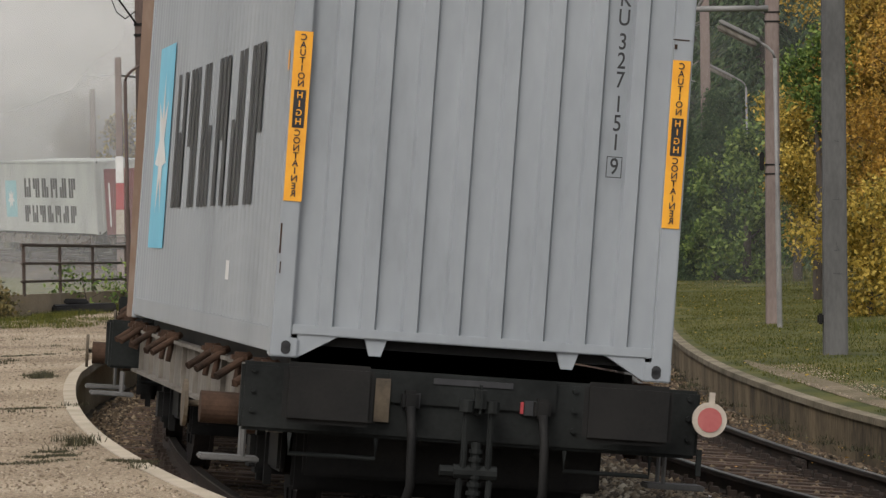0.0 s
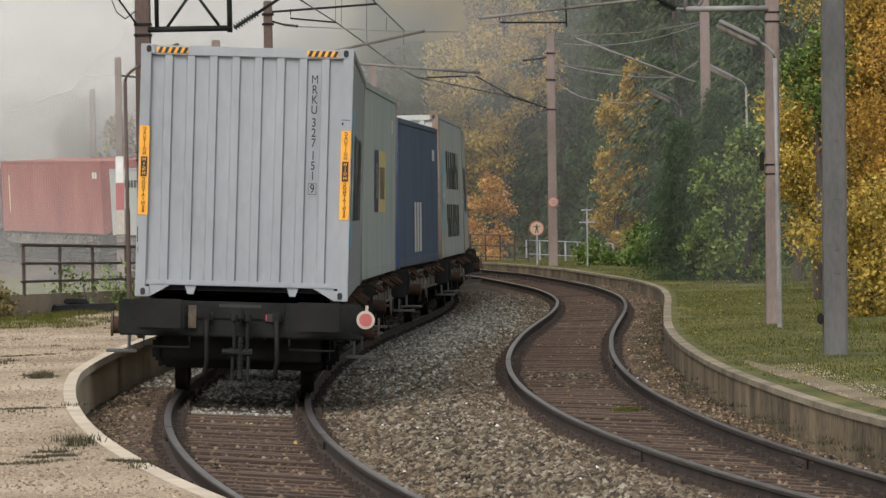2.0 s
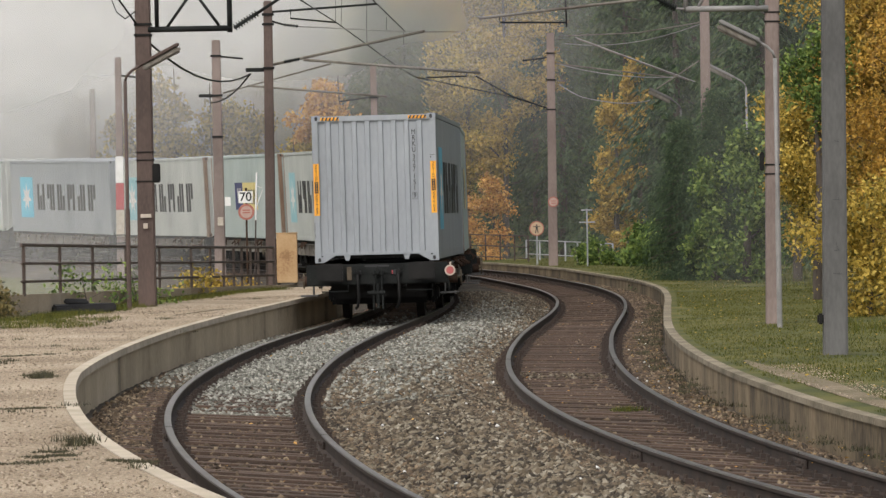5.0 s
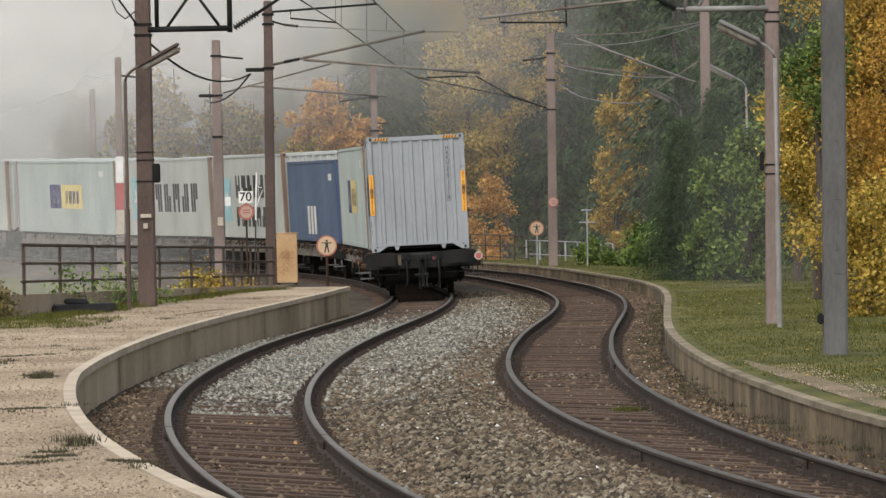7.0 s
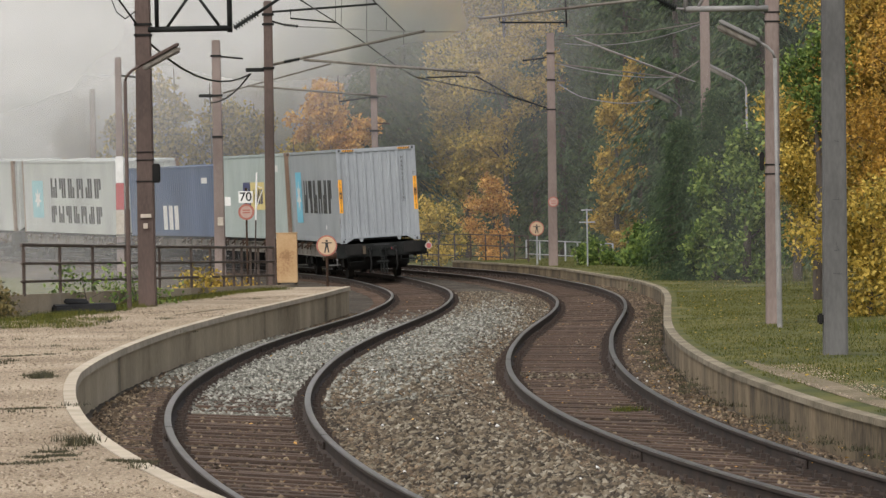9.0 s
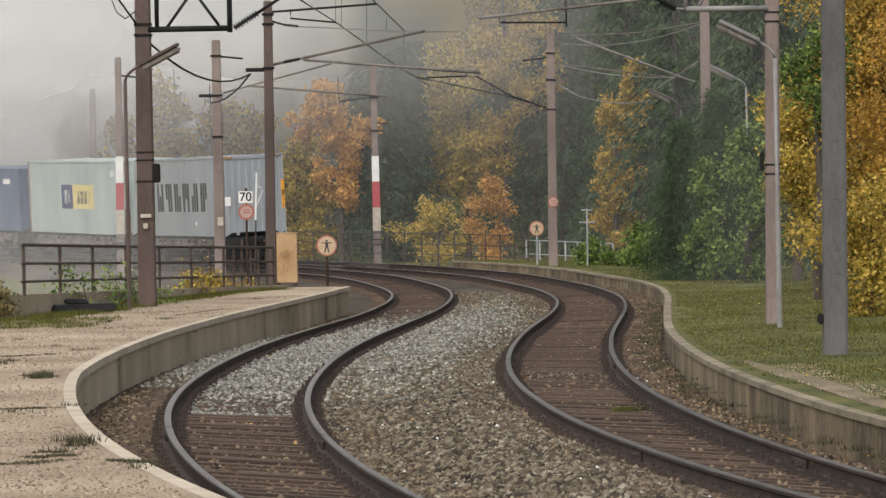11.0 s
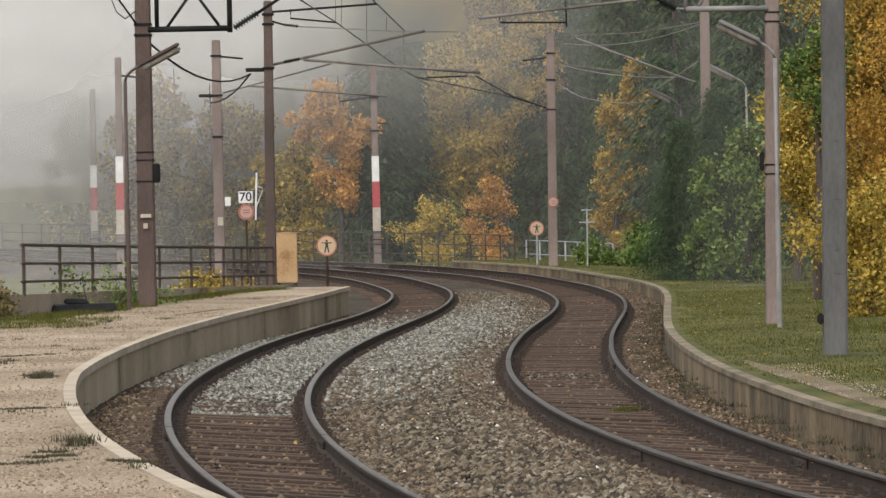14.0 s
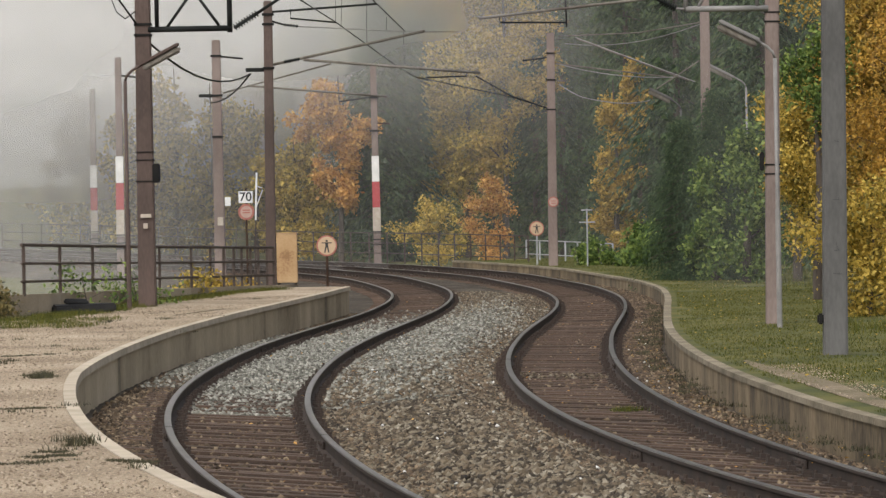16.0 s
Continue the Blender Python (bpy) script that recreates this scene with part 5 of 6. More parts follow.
# ---- trees ----
def leaves(rng, centres, per, spread, size):
    """Small folded rhombic leaves around the centres: two triangles each."""
    n = len(centres) * per
    c = np.repeat(centres, per, axis=0) + rng.normal(0, 1, (n, 3)) * spread
    a = rng.normal(0, 1, (n, 3))
    a /= np.linalg.norm(a, axis=1)[:, None]
    b = np.cross(a, rng.normal(0, 1, (n, 3)))
    b /= np.linalg.norm(b, axis=1)[:, None] + 1e-9
    s = (size * rng.uniform(0.6, 1.4, n))[:, None]
    return np.stack([c - a * s, c + b * s * 0.55, c + a * s, c - b * s * 0.55], axis=1).reshape(-1, 3)


def broadleaf(p, height, width, mat, label, seed, base=0.12, clumps=90, per=45, leaf_size=0.1, squash=1.0, trunk=0.14, depth=None, tight=1.0):
    rng = np.random.default_rng(seed)
    t = empty("tree", pose(*p), label=label, category="tree", group="autumn trees")
    bm = bmesh.new()
    rod(bm, (0, 0, -0.4), (0.1, 0, height * 0.5), trunk, trunk * 0.6, n=8)
    rod(bm, (0.1, 0, height * 0.5), (0.0, 0.1, height * 0.92), trunk * 0.6, trunk * 0.15, n=7)
    depth = depth or width
    cs = []
    n_limbs = max(5, clumps // 8)
    for i in range(n_limbs):
        f = (i + rng.uniform(0, 1)) / n_limbs
        z0 = height * (base + (0.93 - base) * f * 0.92)
        prof = (0.35 + 0.65 * math.sin(math.pi * min(1.0, 0.12 + 0.86 * f)) ** 0.8) * rng.uniform(0.55, 1.25)
        a = rng.uniform(0, 2 * math.pi)
        tip = Vector((math.cos(a) * prof * width / 2, math.sin(a) * prof * depth / 2, z0 + rng.uniform(0.02, 0.16) * height * (1.1 - f)))
        root = Vector((0.06, 0, min(z0 * 0.86, height * 0.9)))
        rod(bm, root, tip, trunk * 0.32 * (1.1 - f), trunk * 0.05, n=5)
        for k in range(8):
            q = rng.uniform(0.35, 1.08)
            c = root.lerp(tip, q)
            j = rng.normal(0, 0.09, 3) * width
            cs.append((c.x + j[0], c.y + j[1], c.z + j[2] * 0.9 - 0.02 * height * rng.uniform(0, 1)))
    cs = np.array(cs)
    part("trunk", bm, M["bark"], t)
    soup("crown", leaves(rng, cs, per, np.array([width, depth, width * 0.8]) * 0.045 * tight + 0.07, leaf_size), 4, [mat], t)
    return t


def spruce(p, height, width, label, seed, leaf_size=0.13, branches=380, per=36):
    rng = np.random.default_rng(seed)
    t = empty("spruce_tree", pose(*p), label=label, category="spruce tree", group="dark spruces")
    bm = bmesh.new()
    rod(bm, (0, 0, -0.6), (0, 0, height), 0.2, 0.02, n=7)
    vs = []
    for i in range(branches):
        f = rng.uniform(0, 1)
        z = height * (0.03 + 0.96 * f)
        rr = (width / 2 * (1 - f) ** 0.75 + 0.15) * rng.uniform(0.6, 1.2)
        a = rng.uniform(0, 2 * math.pi)
        d = np.array([math.cos(a), math.sin(a), 0])
        q = rng.uniform(0.1, 1, per)[:, None]
        droop = rng.uniform(0.2, 0.5)
        pts = d * rr * q + np.array([0, 0, z]) - np.array([0, 0, droop]) * q ** 1.6 * rr + rng.normal(0, 0.09, (per, 3))
        if i % 6 == 0:
            rod(bm, (0, 0, z), tuple(d * rr * 0.8 + np.array([0, 0, z - droop * 0.6 * rr])), 0.03, 0.01, n=4)
        side = np.cross(d, [0, 0, 1])
        out = d * 0.5 + side * rng.normal(0, 0.8, (per, 1)) + np.array([0, 0, -0.6])
        out /= np.linalg.norm(out, axis=1)[:, None]
        wd = np.cross(out, rng.normal(0, 1, out.shape))
        wd /= np.linalg.norm(wd, axis=1)[:, None]
        s = leaf_size * rng.uniform(0.6, 1.6, (per, 1))
        vs.append(np.stack([pts - wd * s * 0.34, pts + wd * s * 0.34, pts + out * s * 1.9], axis=1).reshape(-1, 3))
    part("trunk", bm, M["bark"], t)
    soup("crown", np.concatenate(vs), 3, [M["needle"]], t)
    return t


def gz(y):
    return -0.6 + float(rise(min(y, 300)))


def bush(p, h, w, mat, label, seed, per=50, clumps=40, size=0.06, depth=None):
    ob = broadleaf(p, h, w, mat, label, seed, base=0.02, clumps=clumps, per=per, leaf_size=size, trunk=0.03, depth=depth)
    ob.name = "bush"
    ob["category"], ob["group"] = "bush", "bushes"
    return ob


broadleaf((1.1, 207, gz(207)), 15, 5.6, M["l_olive"], "tall birch with olive and golden leaves at the wood's edge", 1, clumps=200, per=170, leaf_size=0.085, tight=0.75)
broadleaf((2.7, 204, gz(204)), 15.5, 4.2, M["l_yellow"], "tall golden birch at the wood's edge", 11, base=0.3, clumps=120, per=140, leaf_size=0.085, tight=0.75)
broadleaf((-0.6, 209, gz(209)), 8.5, 3.4, M["l_olive"], "olive-leaved young tree below the birches", 12, base=0.03, clumps=90, per=110, leaf_size=0.09, tight=0.8)
broadleaf((-4.3, 201.5, gz(201)), 8.8, 2.7, M["l_orange"], "orange-leaved tree half lost in the mist", 2, base=0.3, clumps=80, per=120, leaf_size=0.1, tight=0.8)
broadleaf((-6.4, 207, gz(207)), 6.0, 3.6, M["l_olive"], "olive bush-like tree under the orange tree", 13, base=0.03, clumps=90, per=110, leaf_size=0.09, tight=0.8)
broadleaf((6.5, 180, gz(180)), 7.9, 1.9, M["l_yellow"], "slender golden tree before dark spruces", 3, base=0.05, clumps=120, per=80, leaf_size=0.075)
broadleaf((7.5, 119, gz(119)), 5.2, 1.9, M["l_green"], "fresh green small tree on the bank", 4, base=0.16, clumps=110, per=80, leaf_size=0.065)
broadleaf((8.7, 118, gz(118)), 6.6, 1.9, M["l_green"], "green-leaved tree behind the masts", 15, base=0.25, clumps=130, per=80, leaf_size=0.06)
broadleaf((9.15, 97, gz(97)), 9.0, 3.4, M["l_yellow"], "golden yellow tree beside the grassy platform", 5, base=0.2, clumps=340, per=170, leaf_size=0.042)
broadleaf((10.0, 93, gz(93)), 8.0, 3.6, M["l_copper"], "copper and golden tree beside the grassy platform", 16, base=0.1, clumps=300, per=170, leaf_size=0.042)
broadleaf((8.1, 104, gz(104)), 6.4, 2.0, M["l_olive"], "yellow-green tree between two masts", 17, base=0.36, clumps=130, per=110, leaf_size=0.042)
broadleaf((7.0, 124, gz(124)), 4.4, 1.1, M["l_green"], "green shrub-like tree hiding a mast's foot", 25, base=0.02, clumps=110, per=80, leaf_size=0.06)
broadleaf((7.45, 182, gz(182)), 8.7, 1.3, M["l_yellow"], "slender golden tree leaning over a spruce", 27, base=0.55, clumps=60, per=80, leaf_size=0.075)
broadleaf((7.5, 96, gz(96)), 6.6, 1.5, M["l_green"], "green-leaved tree showing above the golden one", 28, base=0.7, clumps=50, per=80, leaf_size=0.05)
bush((7.1, 80, 0.2), 2.4, 1.9, M["l_olive"], "golden-green bush at the foot of the golden trees", 6, clumps=90, per=90, size=0.045)
bush((8.3, 84, 0.2), 2.6, 2.2, M["l_olive"], "yellow-green bush at the foot of the golden trees", 18, clumps=90, per=90, size=0.045)
bush((6.1, 150, 0.2), 1.5, 2.0, M["l_green"], "low green bush under the slender golden tree", 8, clumps=50, per=50, size=0.08)
bush((4.9, 153, 0.2), 0.9, 1.2, M["l_green"], "low green bush beside the mast foot", 9, clumps=30, per=50, size=0.07)
broadleaf((1.95, 190, gz(190)), 4.3, 2.0, M["l_orange"], "bright orange sapling behind the railing", 7, base=0.05, clumps=70, per=60, leaf_size=0.065, trunk=0.05)
bush((-0.2, 194, 0.0), 3.0, 2.4, M["l_olive"], "yellow-green bush behind the railing", 10, clumps=70, per=60, size=0.07)
bush((-6.55, 86.5, -0.2), 1.4, 1.8, M["l_green"], "green weeds growing behind the railing", 40, clumps=34, per=22, size=0.042)
bush((-6.0, 92, -0.2), 1.3, 1.7, M["l_green"], "green weeds growing behind the railing", 41, clumps=32, per=22, size=0.042)
bush((-5.6, 101, -0.2), 1.1, 1.7, M["l_olive"], "yellow-green weeds growing behind the railing", 42, clumps=34, per=30, size=0.05)
bush((-4.9, 108, -0.2), 1.0, 1.4, M["l_yellow"], "yellowed weeds growing behind the railing", 43, clumps=26, per=30, size=0.05)
bush((-7.65, 80.3, 0.3), 0.75, 0.8, M["l_dull"], "dark withered shrub at the end of the wall", 44, clumps=26, per=40, size=0.04)
bush((-8.6, 82, 0.2), 0.7, 0.9, M["l_green"], "dark green shrub at the end of the wall", 45, clumps=26, per=40, size=0.05)
for i, x in enumerate((-14.5, -12.4, -10.6, -8.7)):
    broadleaf((x, 220 + i % 2 * 3, gz(220)), 7.6 + (i * 5 % 3) * 0.9, 3.8, M["l_olive"], "misty olive tree beyond the curve", 70 + i, base=0.03, clumps=100, per=60, leaf_size=0.12)
for i, x in enumerate(range(-15, 0, 3)):
    broadleaf((x - 3, 243 + (i % 3) * 8, gz(243)), 8.5 + (i * 37 % 5) * 0.6, 4.5, M["l_dull"] if i % 3 else M["l_olive"], "dull autumn tree dim in the fog", 20 + i, base=0.03, clumps=110, per=40, leaf_size=0.16)
for i, (x, y, h, w) in enumerate([(4.4, 222, 19, 4.6), (6.2, 212, 20, 5), (8.4, 200, 20, 5), (9.9, 186, 20, 5), (11.4, 180, 19, 5), (12.0, 164, 19, 4.6), (14.5, 180, 20, 5), (-3.0, 222, 18, 4.2), (9.9, 146, 18, 4.4), (12.4, 142, 18, 5),
                                  (1, 245, 20, 5), (6, 250, 20, 6), (11, 236, 20, 6), (16, 210, 20, 6), (20, 240, 20, 6), (11.6, 120, 17, 4.4), (-7, 262, 18, 5), (17, 160, 20, 6), (14.2, 118, 18, 5), (3.2, 232, 19, 5),
                                  (8.5, 230, 20, 6), (13.5, 220, 20, 6), (-1.0, 221, 17, 4.2), (15.5, 135, 18, 5), (-4, 226, 9, 3.6), (8.6, 174, 18, 5.4), (10.6, 168, 18, 4.6), (7.4, 190, 18, 4.6), (5.2, 205, 18, 4.4), (11.0, 132, 17, 4.0), (6.4, 126.8, 5.0, 2.8), (7.15, 124.5, 5.7, 2.3), (-2.7, 203, 12, 3.6), (-1.4, 204, 10.0, 3.2)]):
    if h < 8:
        spruce((x, y, gz(y)), h, w, "young dark spruce before a platform lamp", 50 + i, 0.034, 900, 80)
    else:
        spruce((x, y, gz(y)), h, w, "dark green spruce at the wood's edge", 50 + i)


# ---- mist ----
def mist(name, y, x0, x1, z0, z1, dens, left, right, low, high):
    """A flat pale sheet standing in for mist: its opacity paints the haze, scatters light, thins out to the right and
    towards the ground.
    """
    m = bpy.data.materials.new(name)
    m.use_nodes = True
    t = m.node_tree
    n, l = t.nodes, t.links
    n.remove(n["Principled BSDF"])
    co = n.new("ShaderNodeTexCoord")
    sp = n.new("ShaderNodeSeparateXYZ")
    l.new(co.outputs["Object"], sp.inputs[0])

    def ramp_axis(out, a, b):
        r = n.new("ShaderNodeMapRange")
        r.interpolation_type = "SMOOTHSTEP"
        r.inputs["From Min"].default_value, r.inputs["From Max"].default_value = a, b
        l.new(out, r.inputs["Value"])
        return r.outputs[0]
    nz = n.new("ShaderNodeTexNoise")
    nz.inputs["Scale"].default_value, nz.inputs["Detail"].default_value = 0.12, 3
    l.new(co.outputs["Object"], nz.inputs["Vector"])

    def math_node(op, a, b):
        k = n.new("ShaderNodeMath")
        k.operation, k.use_clamp = op, True
        for i, v in enumerate((a, b)):
            if isinstance(v, float):
                k.inputs[i].default_value = v
            else:
                l.new(v, k.inputs[i])
        return k.outputs[0]
    # haze painted as opacity: ramps in x and z, broken up by noise
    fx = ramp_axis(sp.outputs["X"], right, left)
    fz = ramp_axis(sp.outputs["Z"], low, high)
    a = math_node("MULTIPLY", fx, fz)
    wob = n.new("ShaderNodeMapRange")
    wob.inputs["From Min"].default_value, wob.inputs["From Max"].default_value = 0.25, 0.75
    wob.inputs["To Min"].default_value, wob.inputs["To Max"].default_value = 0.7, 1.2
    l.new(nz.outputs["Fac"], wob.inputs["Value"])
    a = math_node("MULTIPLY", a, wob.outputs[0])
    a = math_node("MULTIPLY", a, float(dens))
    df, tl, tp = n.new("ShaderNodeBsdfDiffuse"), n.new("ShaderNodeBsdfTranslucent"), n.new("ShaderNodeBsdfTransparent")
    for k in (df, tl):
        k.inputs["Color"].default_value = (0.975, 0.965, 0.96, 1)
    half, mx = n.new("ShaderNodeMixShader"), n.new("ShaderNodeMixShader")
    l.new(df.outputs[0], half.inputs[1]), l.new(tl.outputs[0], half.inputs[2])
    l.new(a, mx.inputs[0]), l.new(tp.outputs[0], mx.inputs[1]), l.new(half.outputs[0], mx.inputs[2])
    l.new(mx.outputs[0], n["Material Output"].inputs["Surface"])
    ob = raw("mist_sheet", [(x0, y, z0), (x1, y, z0), (x1, y + 3, z1), (x0, y + 3, z1)], [(0, 1, 2, 3)], [m])
    return tagged(ob, "pale see-through sheet standing in for drifting mist over valley and wood", "mist", kind="stuff")


# Sheets stacked in depth; wood_haze and wide_haze also pale the dark trees.
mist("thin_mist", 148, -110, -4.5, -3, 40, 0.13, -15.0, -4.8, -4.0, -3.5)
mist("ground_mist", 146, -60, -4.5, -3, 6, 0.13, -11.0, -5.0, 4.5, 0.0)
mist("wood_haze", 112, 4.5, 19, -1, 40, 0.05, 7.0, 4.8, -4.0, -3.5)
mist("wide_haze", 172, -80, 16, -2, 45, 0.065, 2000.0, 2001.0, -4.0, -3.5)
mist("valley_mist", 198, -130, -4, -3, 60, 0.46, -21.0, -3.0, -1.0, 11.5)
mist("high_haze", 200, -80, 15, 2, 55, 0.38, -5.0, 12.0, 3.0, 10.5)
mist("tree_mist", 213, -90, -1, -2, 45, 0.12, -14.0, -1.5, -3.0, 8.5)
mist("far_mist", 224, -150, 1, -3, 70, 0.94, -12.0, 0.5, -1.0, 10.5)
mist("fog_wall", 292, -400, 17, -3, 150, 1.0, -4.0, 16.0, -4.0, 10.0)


# ---- loose stones, grass, weeds, fallen leaves ----
def stones(name, s, off, z, size, mat, label, seed, canted=True):
    """Angular broken stones as joined geometry: squashed octahedra, each an island."""
    rng = np.random.default_rng(seed)
    n = len(s)
    c = on_line(s, off, 0.0, 0.0)
    cc = np.interp(s, GS, GC)
    c[:, 2] += z + (cross_fall(off, cc) if canted else 0.0)
    c[:, 2] += 0.07 * np.exp(-((off - TRACK2 / 2) / 0.75) ** 2) if canted else 0.0
    base = np.array([(1, 0, 0), (-1, 0, 0), (0, 1, 0), (0, -1, 0), (0, 0, 1), (0, 0, -1)], float)
    v = base[None] * rng.uniform(0.55, 1.15, (n, 6, 1)) + rng.normal(0, 0.16, (n, 6, 3))
    v *= (size * rng.uniform(0.55, 1.5, n))[:, None, None] * np.array([1.1, 1.1, 0.75])
    a = rng.uniform(0, 2 * math.pi, n)
    ca, sa = np.cos(a)[:, None], np.sin(a)[:, None]
    tl = rng.normal(0, 0.5, (n, 1))
    x, y, zz = v[..., 0].copy(), v[..., 1].copy(), v[..., 2].copy()
    x, zz = x * np.cos(tl) + zz * np.sin(tl), -x * np.sin(tl) + zz * np.cos(tl)
    v[..., 0], v[..., 1], v[..., 2] = x * ca - y * sa, x * sa + y * ca, zz
    v += c[:, None, :]
    tri = np.array([(0, 2, 4), (2, 1, 4), (1, 3, 4), (3, 0, 4), (2, 0, 5), (1, 2, 5), (3, 1, 5), (0, 3, 5)])
    idx = (np.arange(n)[:, None, None] * 6 + tri[None]).reshape(-1)
    me = bpy.data.meshes.new(name)
    me.vertices.add(n * 6)
    me.vertices.foreach_set("co", v.astype(np.float32).ravel())
    me.loops.add(len(idx))
    me.loops.foreach_set("vertex_index", idx.astype(np.int32))
    me.polygons.add(len(idx) // 3)
    me.polygons.foreach_set("loop_start", np.arange(0, len(idx), 3, dtype=np.int32))
    me.materials.append(mat)
    me.update(calc_edges=True)
    return tagged(new(name, me), label, "ballast stones", kind="stuff")


def scatter(n, y0, y1, o0, o1, seed, power=1.6):
    rng = np.random.default_rng(seed)
    f = rng.uniform(0, 1, n) ** power
    y = y0 + (y1 - y0) * f
    return s_of_y(y), rng.uniform(o0, o1, n)


s, o = scatter(42000, 32, 130, 0.95, 3.0, 1)
stones("ballast_stones", s, o, -0.18, 0.038, M["stone"], "grey crushed stone between the two tracks", 1)
r2 = np.random.default_rng(22)
s, o = s_of_y(r2.normal(76, 11, 9000).clip(54, 110)), r2.uniform(-0.65, 0.65, 9000)
stones("ballast_stones", s, o, -0.165, 0.034, M["pale_stone"], "fresh grey crushed stone heaped between the rails", 2)
r3 = np.random.default_rng(33)
s, o = s_of_y(r3.normal(84, 13, 9500).clip(56, 125)), np.clip(r3.normal(1.6, 0.55, 9500), 0.95, 2.95)
stones("ballast_stones", s, o, -0.165, 0.036, M["pale_stone"], "pale fresh crushed stone between the two tracks", 3)
s, o = scatter(12000, 30, 110, -1.55, -0.85, 4)
stones("ballast_stones", s, o, -0.18, 0.032, M["brown_stone"], "rust-stained crushed stone under the platform wall", 4)
r4 = np.random.default_rng(44)
s, o = s_of_y(r4.normal(76, 7, 2600).clip(62, 95)), r4.uniform(-1.5, -0.85, 2600)
stones("ballast_stones", s, o, -0.165, 0.034, M["pale_stone"], "pale fresh stone heaped under the platform wall", 14)
s, o = scatter(16000, 28, 160, TRACK2 + 0.85, TRACK2 + 1.7, 5)
stones("ballast_stones", s, o, -0.175, 0.032, M["brown_stone"], "rust-stained stone below the grassy platform", 5)
for q, seed in ((0.0, 6), (TRACK2, 7)):
    s, o = scatter(5200 if q == 0 else 3600, 28, 130, q - 0.66, q + 0.66, seed)
    stones("ballast_stones", s, o, -0.178, 0.026, M["brown_stone"], "rust-brown stone lying between the sleepers", seed)
s, o = scatter(9000, 30, 130, 0.85, 1.5, 8)
stones("ballast_stones", s, o, -0.175, 0.032, M["brown_stone"], "rust-stained crushed stone beside the rail", 8)
s, o = scatter(9000, 30, 130, 2.5, 3.1, 9)
stones("ballast_stones", s, o, -0.175, 0.032, M["brown_stone"], "rust-stained crushed stone beside the rail", 9)


r5 = np.random.default_rng(55)
s, o = s_of_y(r5.normal(64.6, 0.6, 150)), TRACK2 + r5.uniform(-0.62, 0.62, 150)
stones("ballast_stones", s, o, -0.16, 0.026, M["stone"], "pale rubble lying across the second track", 15)
s, o = s_of_y(34 + 70 * r5.uniform(0, 1, 70) ** 1.3), np.where(r5.uniform(0, 1, 70) < 0.7, r5.uniform(1.0, 3.0, 70), r5.uniform(4.9, 5.4, 70))
stones("ballast_stones", s, o, -0.145, 0.017, M["white"], "single chalk-white stones in the ballast", 16)


s, o = scatter(26000, 26, 100, -5.2, PL_OFF - 0.16, 10, 1.8)
stones("pebbles", s, o, PL_Z - 0.004, 0.011, M["pebble"], "small pale pebbles on the sandy platform", 10, False)


s, o = scatter(5000, 26, 58, PR_OFF + 0.42, PR_OFF + 1.1, 11, 1.2)
stones("pebbles", s, o, PR_Z + 0.002, 0.009, M["pebble"], "small stones and grit on the trodden path", 11, False)


def field(n, y0, y1, o0, o1, z, seed, keep=0.0, scale=0.6, power=1.4):
    """Points on the grassy platform, thinned by patches."""
    s, o = scatter(n, y0, y1, o0, o1, seed, power)
    p = on_line(s, PR_OFF + o, z, 0.0)
    p[:, 2] += 0.05 * np.maximum(0, o - 3)
    m = np.array([noise.noise((a * scale, b * scale * 0.5, 9)) > keep + 0.35 * max(0, 0.9 - c) for (a, b, d), c in zip(p, o)])
    return p[m]


def one_blades(name, pts, h, mat, label, seed, lean=0.5, width=0.006):
    rng = np.random.default_rng(seed)
    n = len(pts)
    a = rng.uniform(0, 2 * math.pi, n)
    hh = h * rng.uniform(0.4, 1.4, n)
    zero = np.zeros(n)
    d = np.stack([np.cos(a), np.sin(a), zero], axis=1)
    w = np.stack([-np.sin(a), np.cos(a), zero], axis=1) * (width * rng.uniform(0.7, 1.6, n))[:, None]
    tip = pts + d * (hh * rng.uniform(0, lean, n))[:, None] + np.stack([zero, zero, hh], axis=1)
    ob = soup(name, np.stack([pts - w, pts + w, tip], axis=1).reshape(-1, 3), 3, [mat])
    return tagged(ob, label, "grass", kind="stuff")


one_blades("grass", field(130000, 34, 165, 0.25, 6.0, PR_Z - 0.01, 1, -0.45), 0.03, M["blade"], "short green and yellowing grass on the old platform", 1)
one_blades("tall_grass", field(14000, 45, 160, 2.6, 6.0, PR_Z - 0.02, 2, 0.05), 0.22, M["blade"], "tall unmown grass under the trees", 2, 0.7)
one_blades("dry_grass", field(5000, 48, 110, 3.4, 6.0, PR_Z, 3, 0.0), 0.5, M["straw"], "dry pale grass stems before the bushes", 3, 0.5, 0.005)


def weeds(n_tufts, seed, region, per, h, mat, name, label, spread=0.12):
    rng = np.random.default_rng(seed)
    c = np.array([region(rng) for _ in range(n_tufts)])
    pts = np.repeat(c, per, axis=0) + rng.normal(0, 1, (n_tufts * per, 3)) * np.array([spread, spread * 1.5, 0])
    return one_blades(name, pts, h, mat, label, seed, 1.2, 0.0045)


TUFTS = [(-4.33, 50.69), (-4.28, 51.19), (-2.82, 35.91), (-2.69, 34.98), (-2.64, 35.39), (-3.77, 42.0), (-3.36, 41.81), (-2.07, 32.4), (-5.14, 56.37), (-5.16, 63.63), (-4.56, 60.63), (-5.91, 66.99), (-5.42, 76.96), (-4.49, 78.23), (-4.11, 85.61), (-3.78, 95.29)]


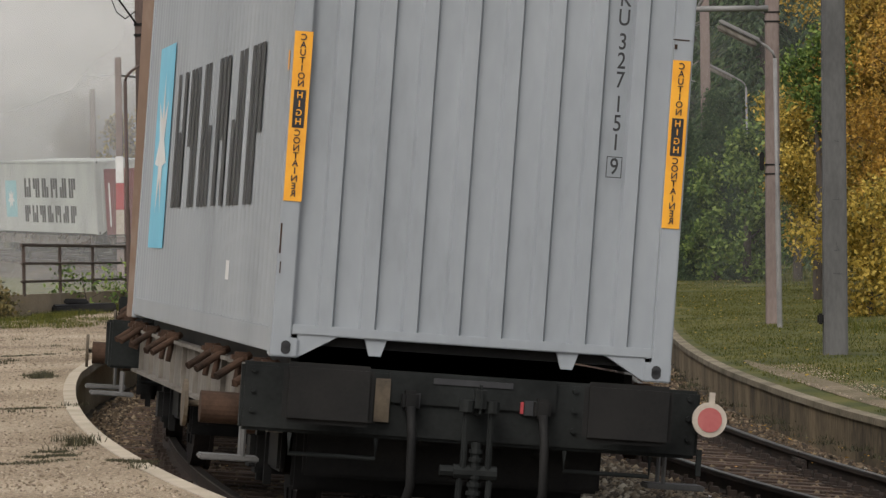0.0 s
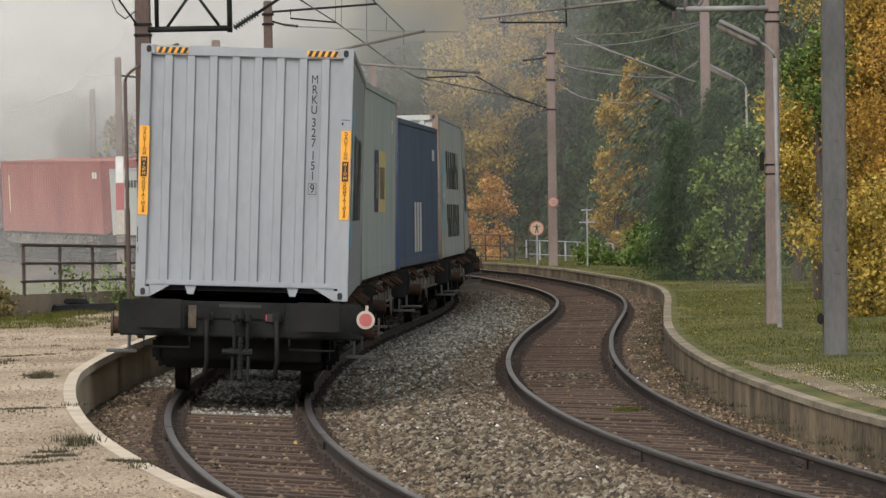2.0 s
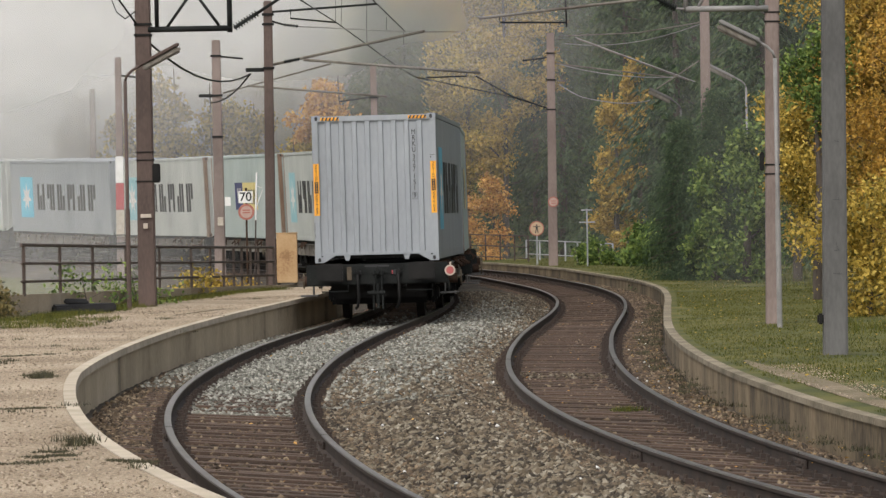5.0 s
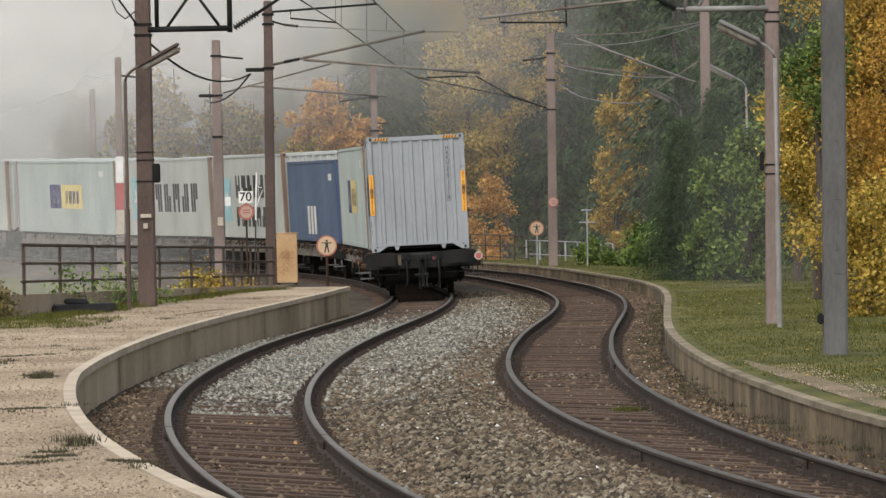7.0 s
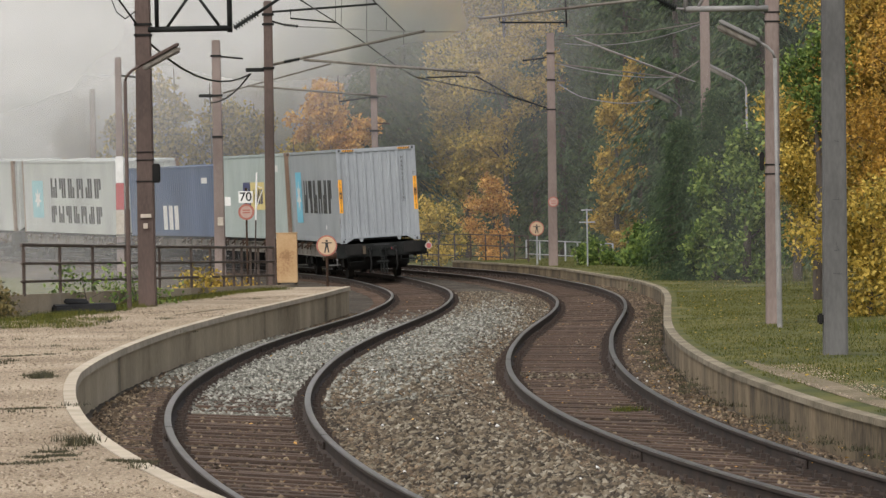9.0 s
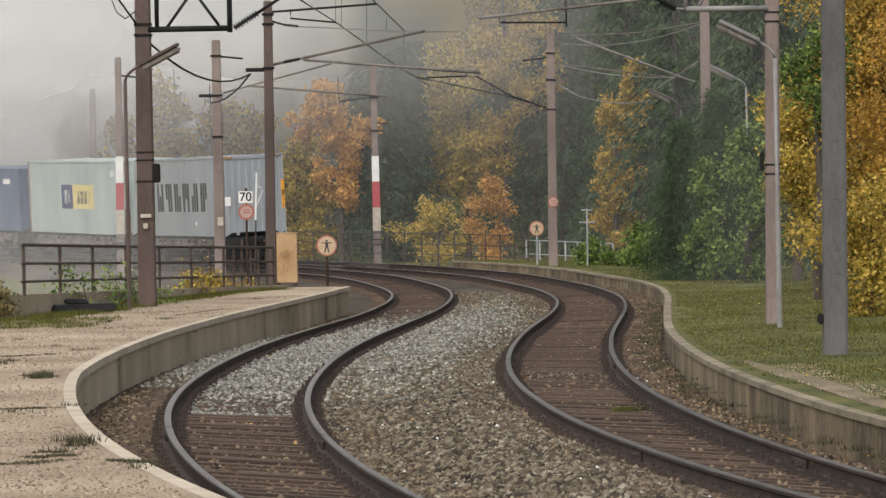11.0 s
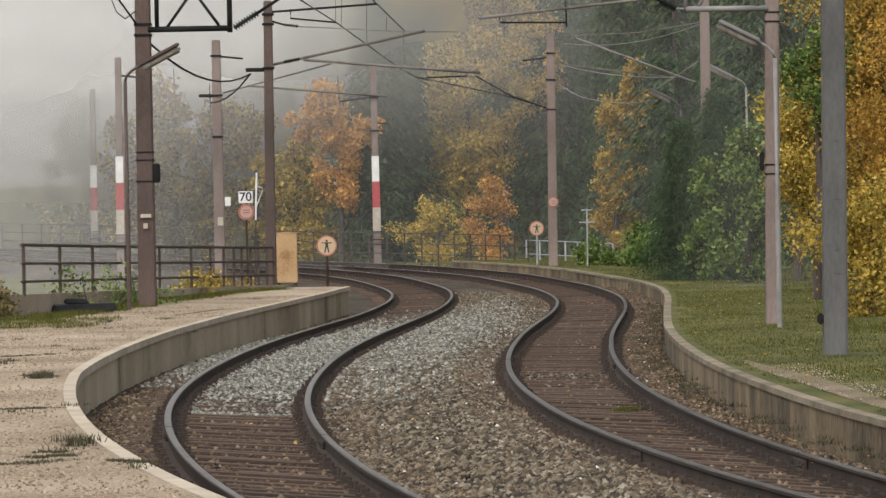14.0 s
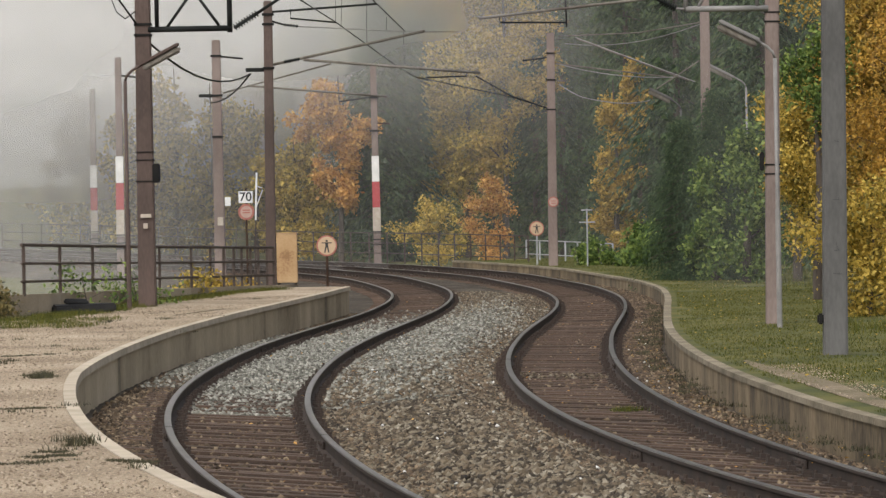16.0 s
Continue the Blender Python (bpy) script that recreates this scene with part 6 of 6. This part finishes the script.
def tuft_spot(rng):
    x, y = TUFTS[rng.integers(len(TUFTS))]
    return x + rng.normal(0, 0.06), y + rng.normal(0, 0.5), PL_Z


weeds(22, 5, tuft_spot, 40, 0.035, M["weed"], "weeds", "dark green weeds in the sandy platform", 0.07)
weeds(16, 8, lambda r: (r.uniform(-8, -3.2), r.uniform(62, 108), PL_Z), 24, 0.025, M["weed"], "weeds", "small dark weeds scattered over the sandy platform", 0.09)


STREAKS = [((-3.92, 42.07), (-3.39, 42.19)), ((-3.05, 32.6), (-2.53, 32.94)), ((-2.96, 34.26), (-2.75, 34.1)), ((-2.33, 32.86), (-1.98, 32.4)), ((-5.42, 58.3), (-4.7, 59.2)), ((-4.49, 51.13), (-4.11, 50.57)), ((-5.6, 57.0), (-5.3, 57.3)), ((-2.95, 33.4), (-2.6, 33.7)), ((-4.62, 80.5), (-3.9, 86.0))]


def streak_spot(rng):
    (xa, ya), (xb, yb) = STREAKS[rng.integers(len(STREAKS))]
    f = rng.uniform(0, 1)
    return xa + (xb - xa) * f, ya + (yb - ya) * f + rng.normal(0, 0.08), PL_Z


weeds(170, 17, streak_spot, 26, 0.014, M["weed"], "weeds", "flat dark weeds growing along cracks in the sandy platform", 0.035)


def big_tuft(rng):
    x, y = [(-2.78, 35.54), (-2.68, 34.98), (-2.64, 35.31), (-4.28, 50.49)][rng.integers(4)]
    return x + rng.normal(0, 0.04), y + rng.normal(0, 0.25), PL_Z


weeds(12, 15, big_tuft, 50, 0.06, M["weed"], "weeds", "dark straggling weed tuft in the sandy platform", 0.06)


def wall_foot(rng):
    y = rng.uniform(80, 108)
    x, z = wall_at(y)
    return x + rng.uniform(0.0, 0.45) * (1.6 if y < 92 else 0.7), y - rng.uniform(0.2, 1.6), PL_Z - 0.01


weeds(420, 6, wall_foot, 40, 0.08, M["blade"], "grass", "grass strip growing along the foot of the wall", 0.12)
weeds(170, 9, lambda r: (r.uniform(-9.5, -5.5), r.uniform(73.5, 80), PL_Z - 0.01), 40, 0.07, M["blade"], "grass", "grass at the rear edge of the sandy platform", 0.14)
weeds(150, 7, lambda r: tuple(on_line(float(s_of_y(r.uniform(34, 110))), PR_OFF - r.uniform(0.05, 0.5), -0.13, 0.0)), 26, 0.05, M["weed"], "weeds", "green weeds at the foot of the concrete wall", 0.07)
weeds(5, 12, lambda r: tuple(on_line(float(s_of_y(51.5)), TRACK2 + 0.2, -0.1, 0.0)), 60, 0.05, M["blade"], "weeds", "small green tuft between the rails", 0.09)


def fallen(n, seed, region, size, mat, label):
    rng = np.random.default_rng(seed)
    c = np.array([region(rng) for _ in range(n)])
    a = rng.uniform(0, 2 * math.pi, n)
    d = np.stack([np.cos(a), np.sin(a), rng.normal(0, 0.25, n)], axis=1)
    e = np.stack([-np.sin(a), np.cos(a), rng.normal(0, 0.25, n)], axis=1)
    s = (size * rng.uniform(0.5, 1.4, n))[:, None]
    ob = soup("fallen_leaves", np.stack([c - d * s, c + e * s * 0.6, c + d * s, c - e * s * 0.6], axis=1).reshape(-1, 3), 4, [mat])
    return tagged(ob, label, "fallen leaves", kind="stuff")


fallen(420, 1, lambda r: tuple(on_line(float(s_of_y(33 + 90 * r.uniform(0, 1) ** 1.5)), PR_OFF - r.uniform(0.12, 0.75), -0.16, 0.0)), 0.018, M["l_copper"], "copper and brown leaves fallen beside the wall")
fallen(900, 2, lambda r: tuple(on_line(float(s_of_y(40 + 100 * r.uniform(0, 1))), PR_OFF + r.uniform(0.3, 5), PR_Z + 0.03, 0.0)), 0.024, M["l_yellow"], "yellow leaves fallen on the grass")
fallen(260, 3, lambda r: tuple(on_line(float(s_of_y(33 + 90 * r.uniform(0, 1) ** 1.5)), r.uniform(-0.6, 4.6), -0.08, 0.0)), 0.022, M["l_orange"], "single orange leaves fallen on the ballast")

# ---- sleepers, one by one ----
bm = bmesh.new()
box(bm, (0, 0, -0.235), (2.5, 0.25, 0.15), bevel=0.012)
for sx in (-1, 1):
    box(bm, (sx * 0.7535, 0, -0.153), (0.36, 0.17, 0.02), mat=1)
    for q in (-0.11, 0.11):
        box(bm, (sx * 0.7535 + q, 0, -0.125), (0.07, 0.1, 0.05), mat=1)
        rod(bm, (sx * 0.7535 + q * 1.2, 0, -0.12), (sx * 0.7535 + q * 1.2, 0, -0.07), 0.018, n=6, mat=1)
sleeper_mesh = bpy.data.meshes.new("sleeper")
bm.to_mesh(sleeper_mesh)
bm.free()
sleeper_mesh.materials.append(M["wood"])
sleeper_mesh.materials.append(M["rail_side"])
rng = random.Random(4)
for tr, off in zip(tracks, (0.0, TRACK2)):
    for i in range(290):
        s = float(s_of_y(26)) + i * 0.62
        ob = new("sleeper", sleeper_mesh)
        ob.parent = tr
        ob.matrix_basis = track_frame(s, off) @ pose(rng.uniform(-0.03, 0.03), rng.uniform(-0.02, 0.02), rng.uniform(-0.012, 0.006), 0, 0, rng.uniform(-0.8, 0.8))

# ---- rail joints ----
bm = bmesh.new()
for sx in (-1, 1):
    box(bm, (sx * 0.02, 0, -0.09), (0.022, 0.72, 0.075), bevel=0.005)
    for q in (-0.27, -0.09, 0.09, 0.27):
        rod(bm, (sx * 0.03, q, -0.09), (sx * 0.046, q, -0.09), 0.014, n=6)
box(bm, (0, 0, -0.016), (0.074, 0.012, 0.036))
joint_mesh = bpy.data.meshes.new("fishplate")
bm.to_mesh(joint_mesh)
bm.free()
joint_mesh.materials.append(M["rail_side"])
for tr, off, spots in zip(tracks, (0.0, TRACK2), (((-1, 46.4), (1, 46.3), (-1, 76.6), (1, 76.2)), ((-1, 41.2), (1, 41.6), (-1, 66.5), (1, 67.2), (1, 100.0)))):
    for side, y in spots:
        ob = new("fishplate", joint_mesh)
        ob.parent = tr
        ob.matrix_basis = track_frame(float(s_of_y(y)), off) @ pose(side * 0.7535, 0, 0.001)

motions()
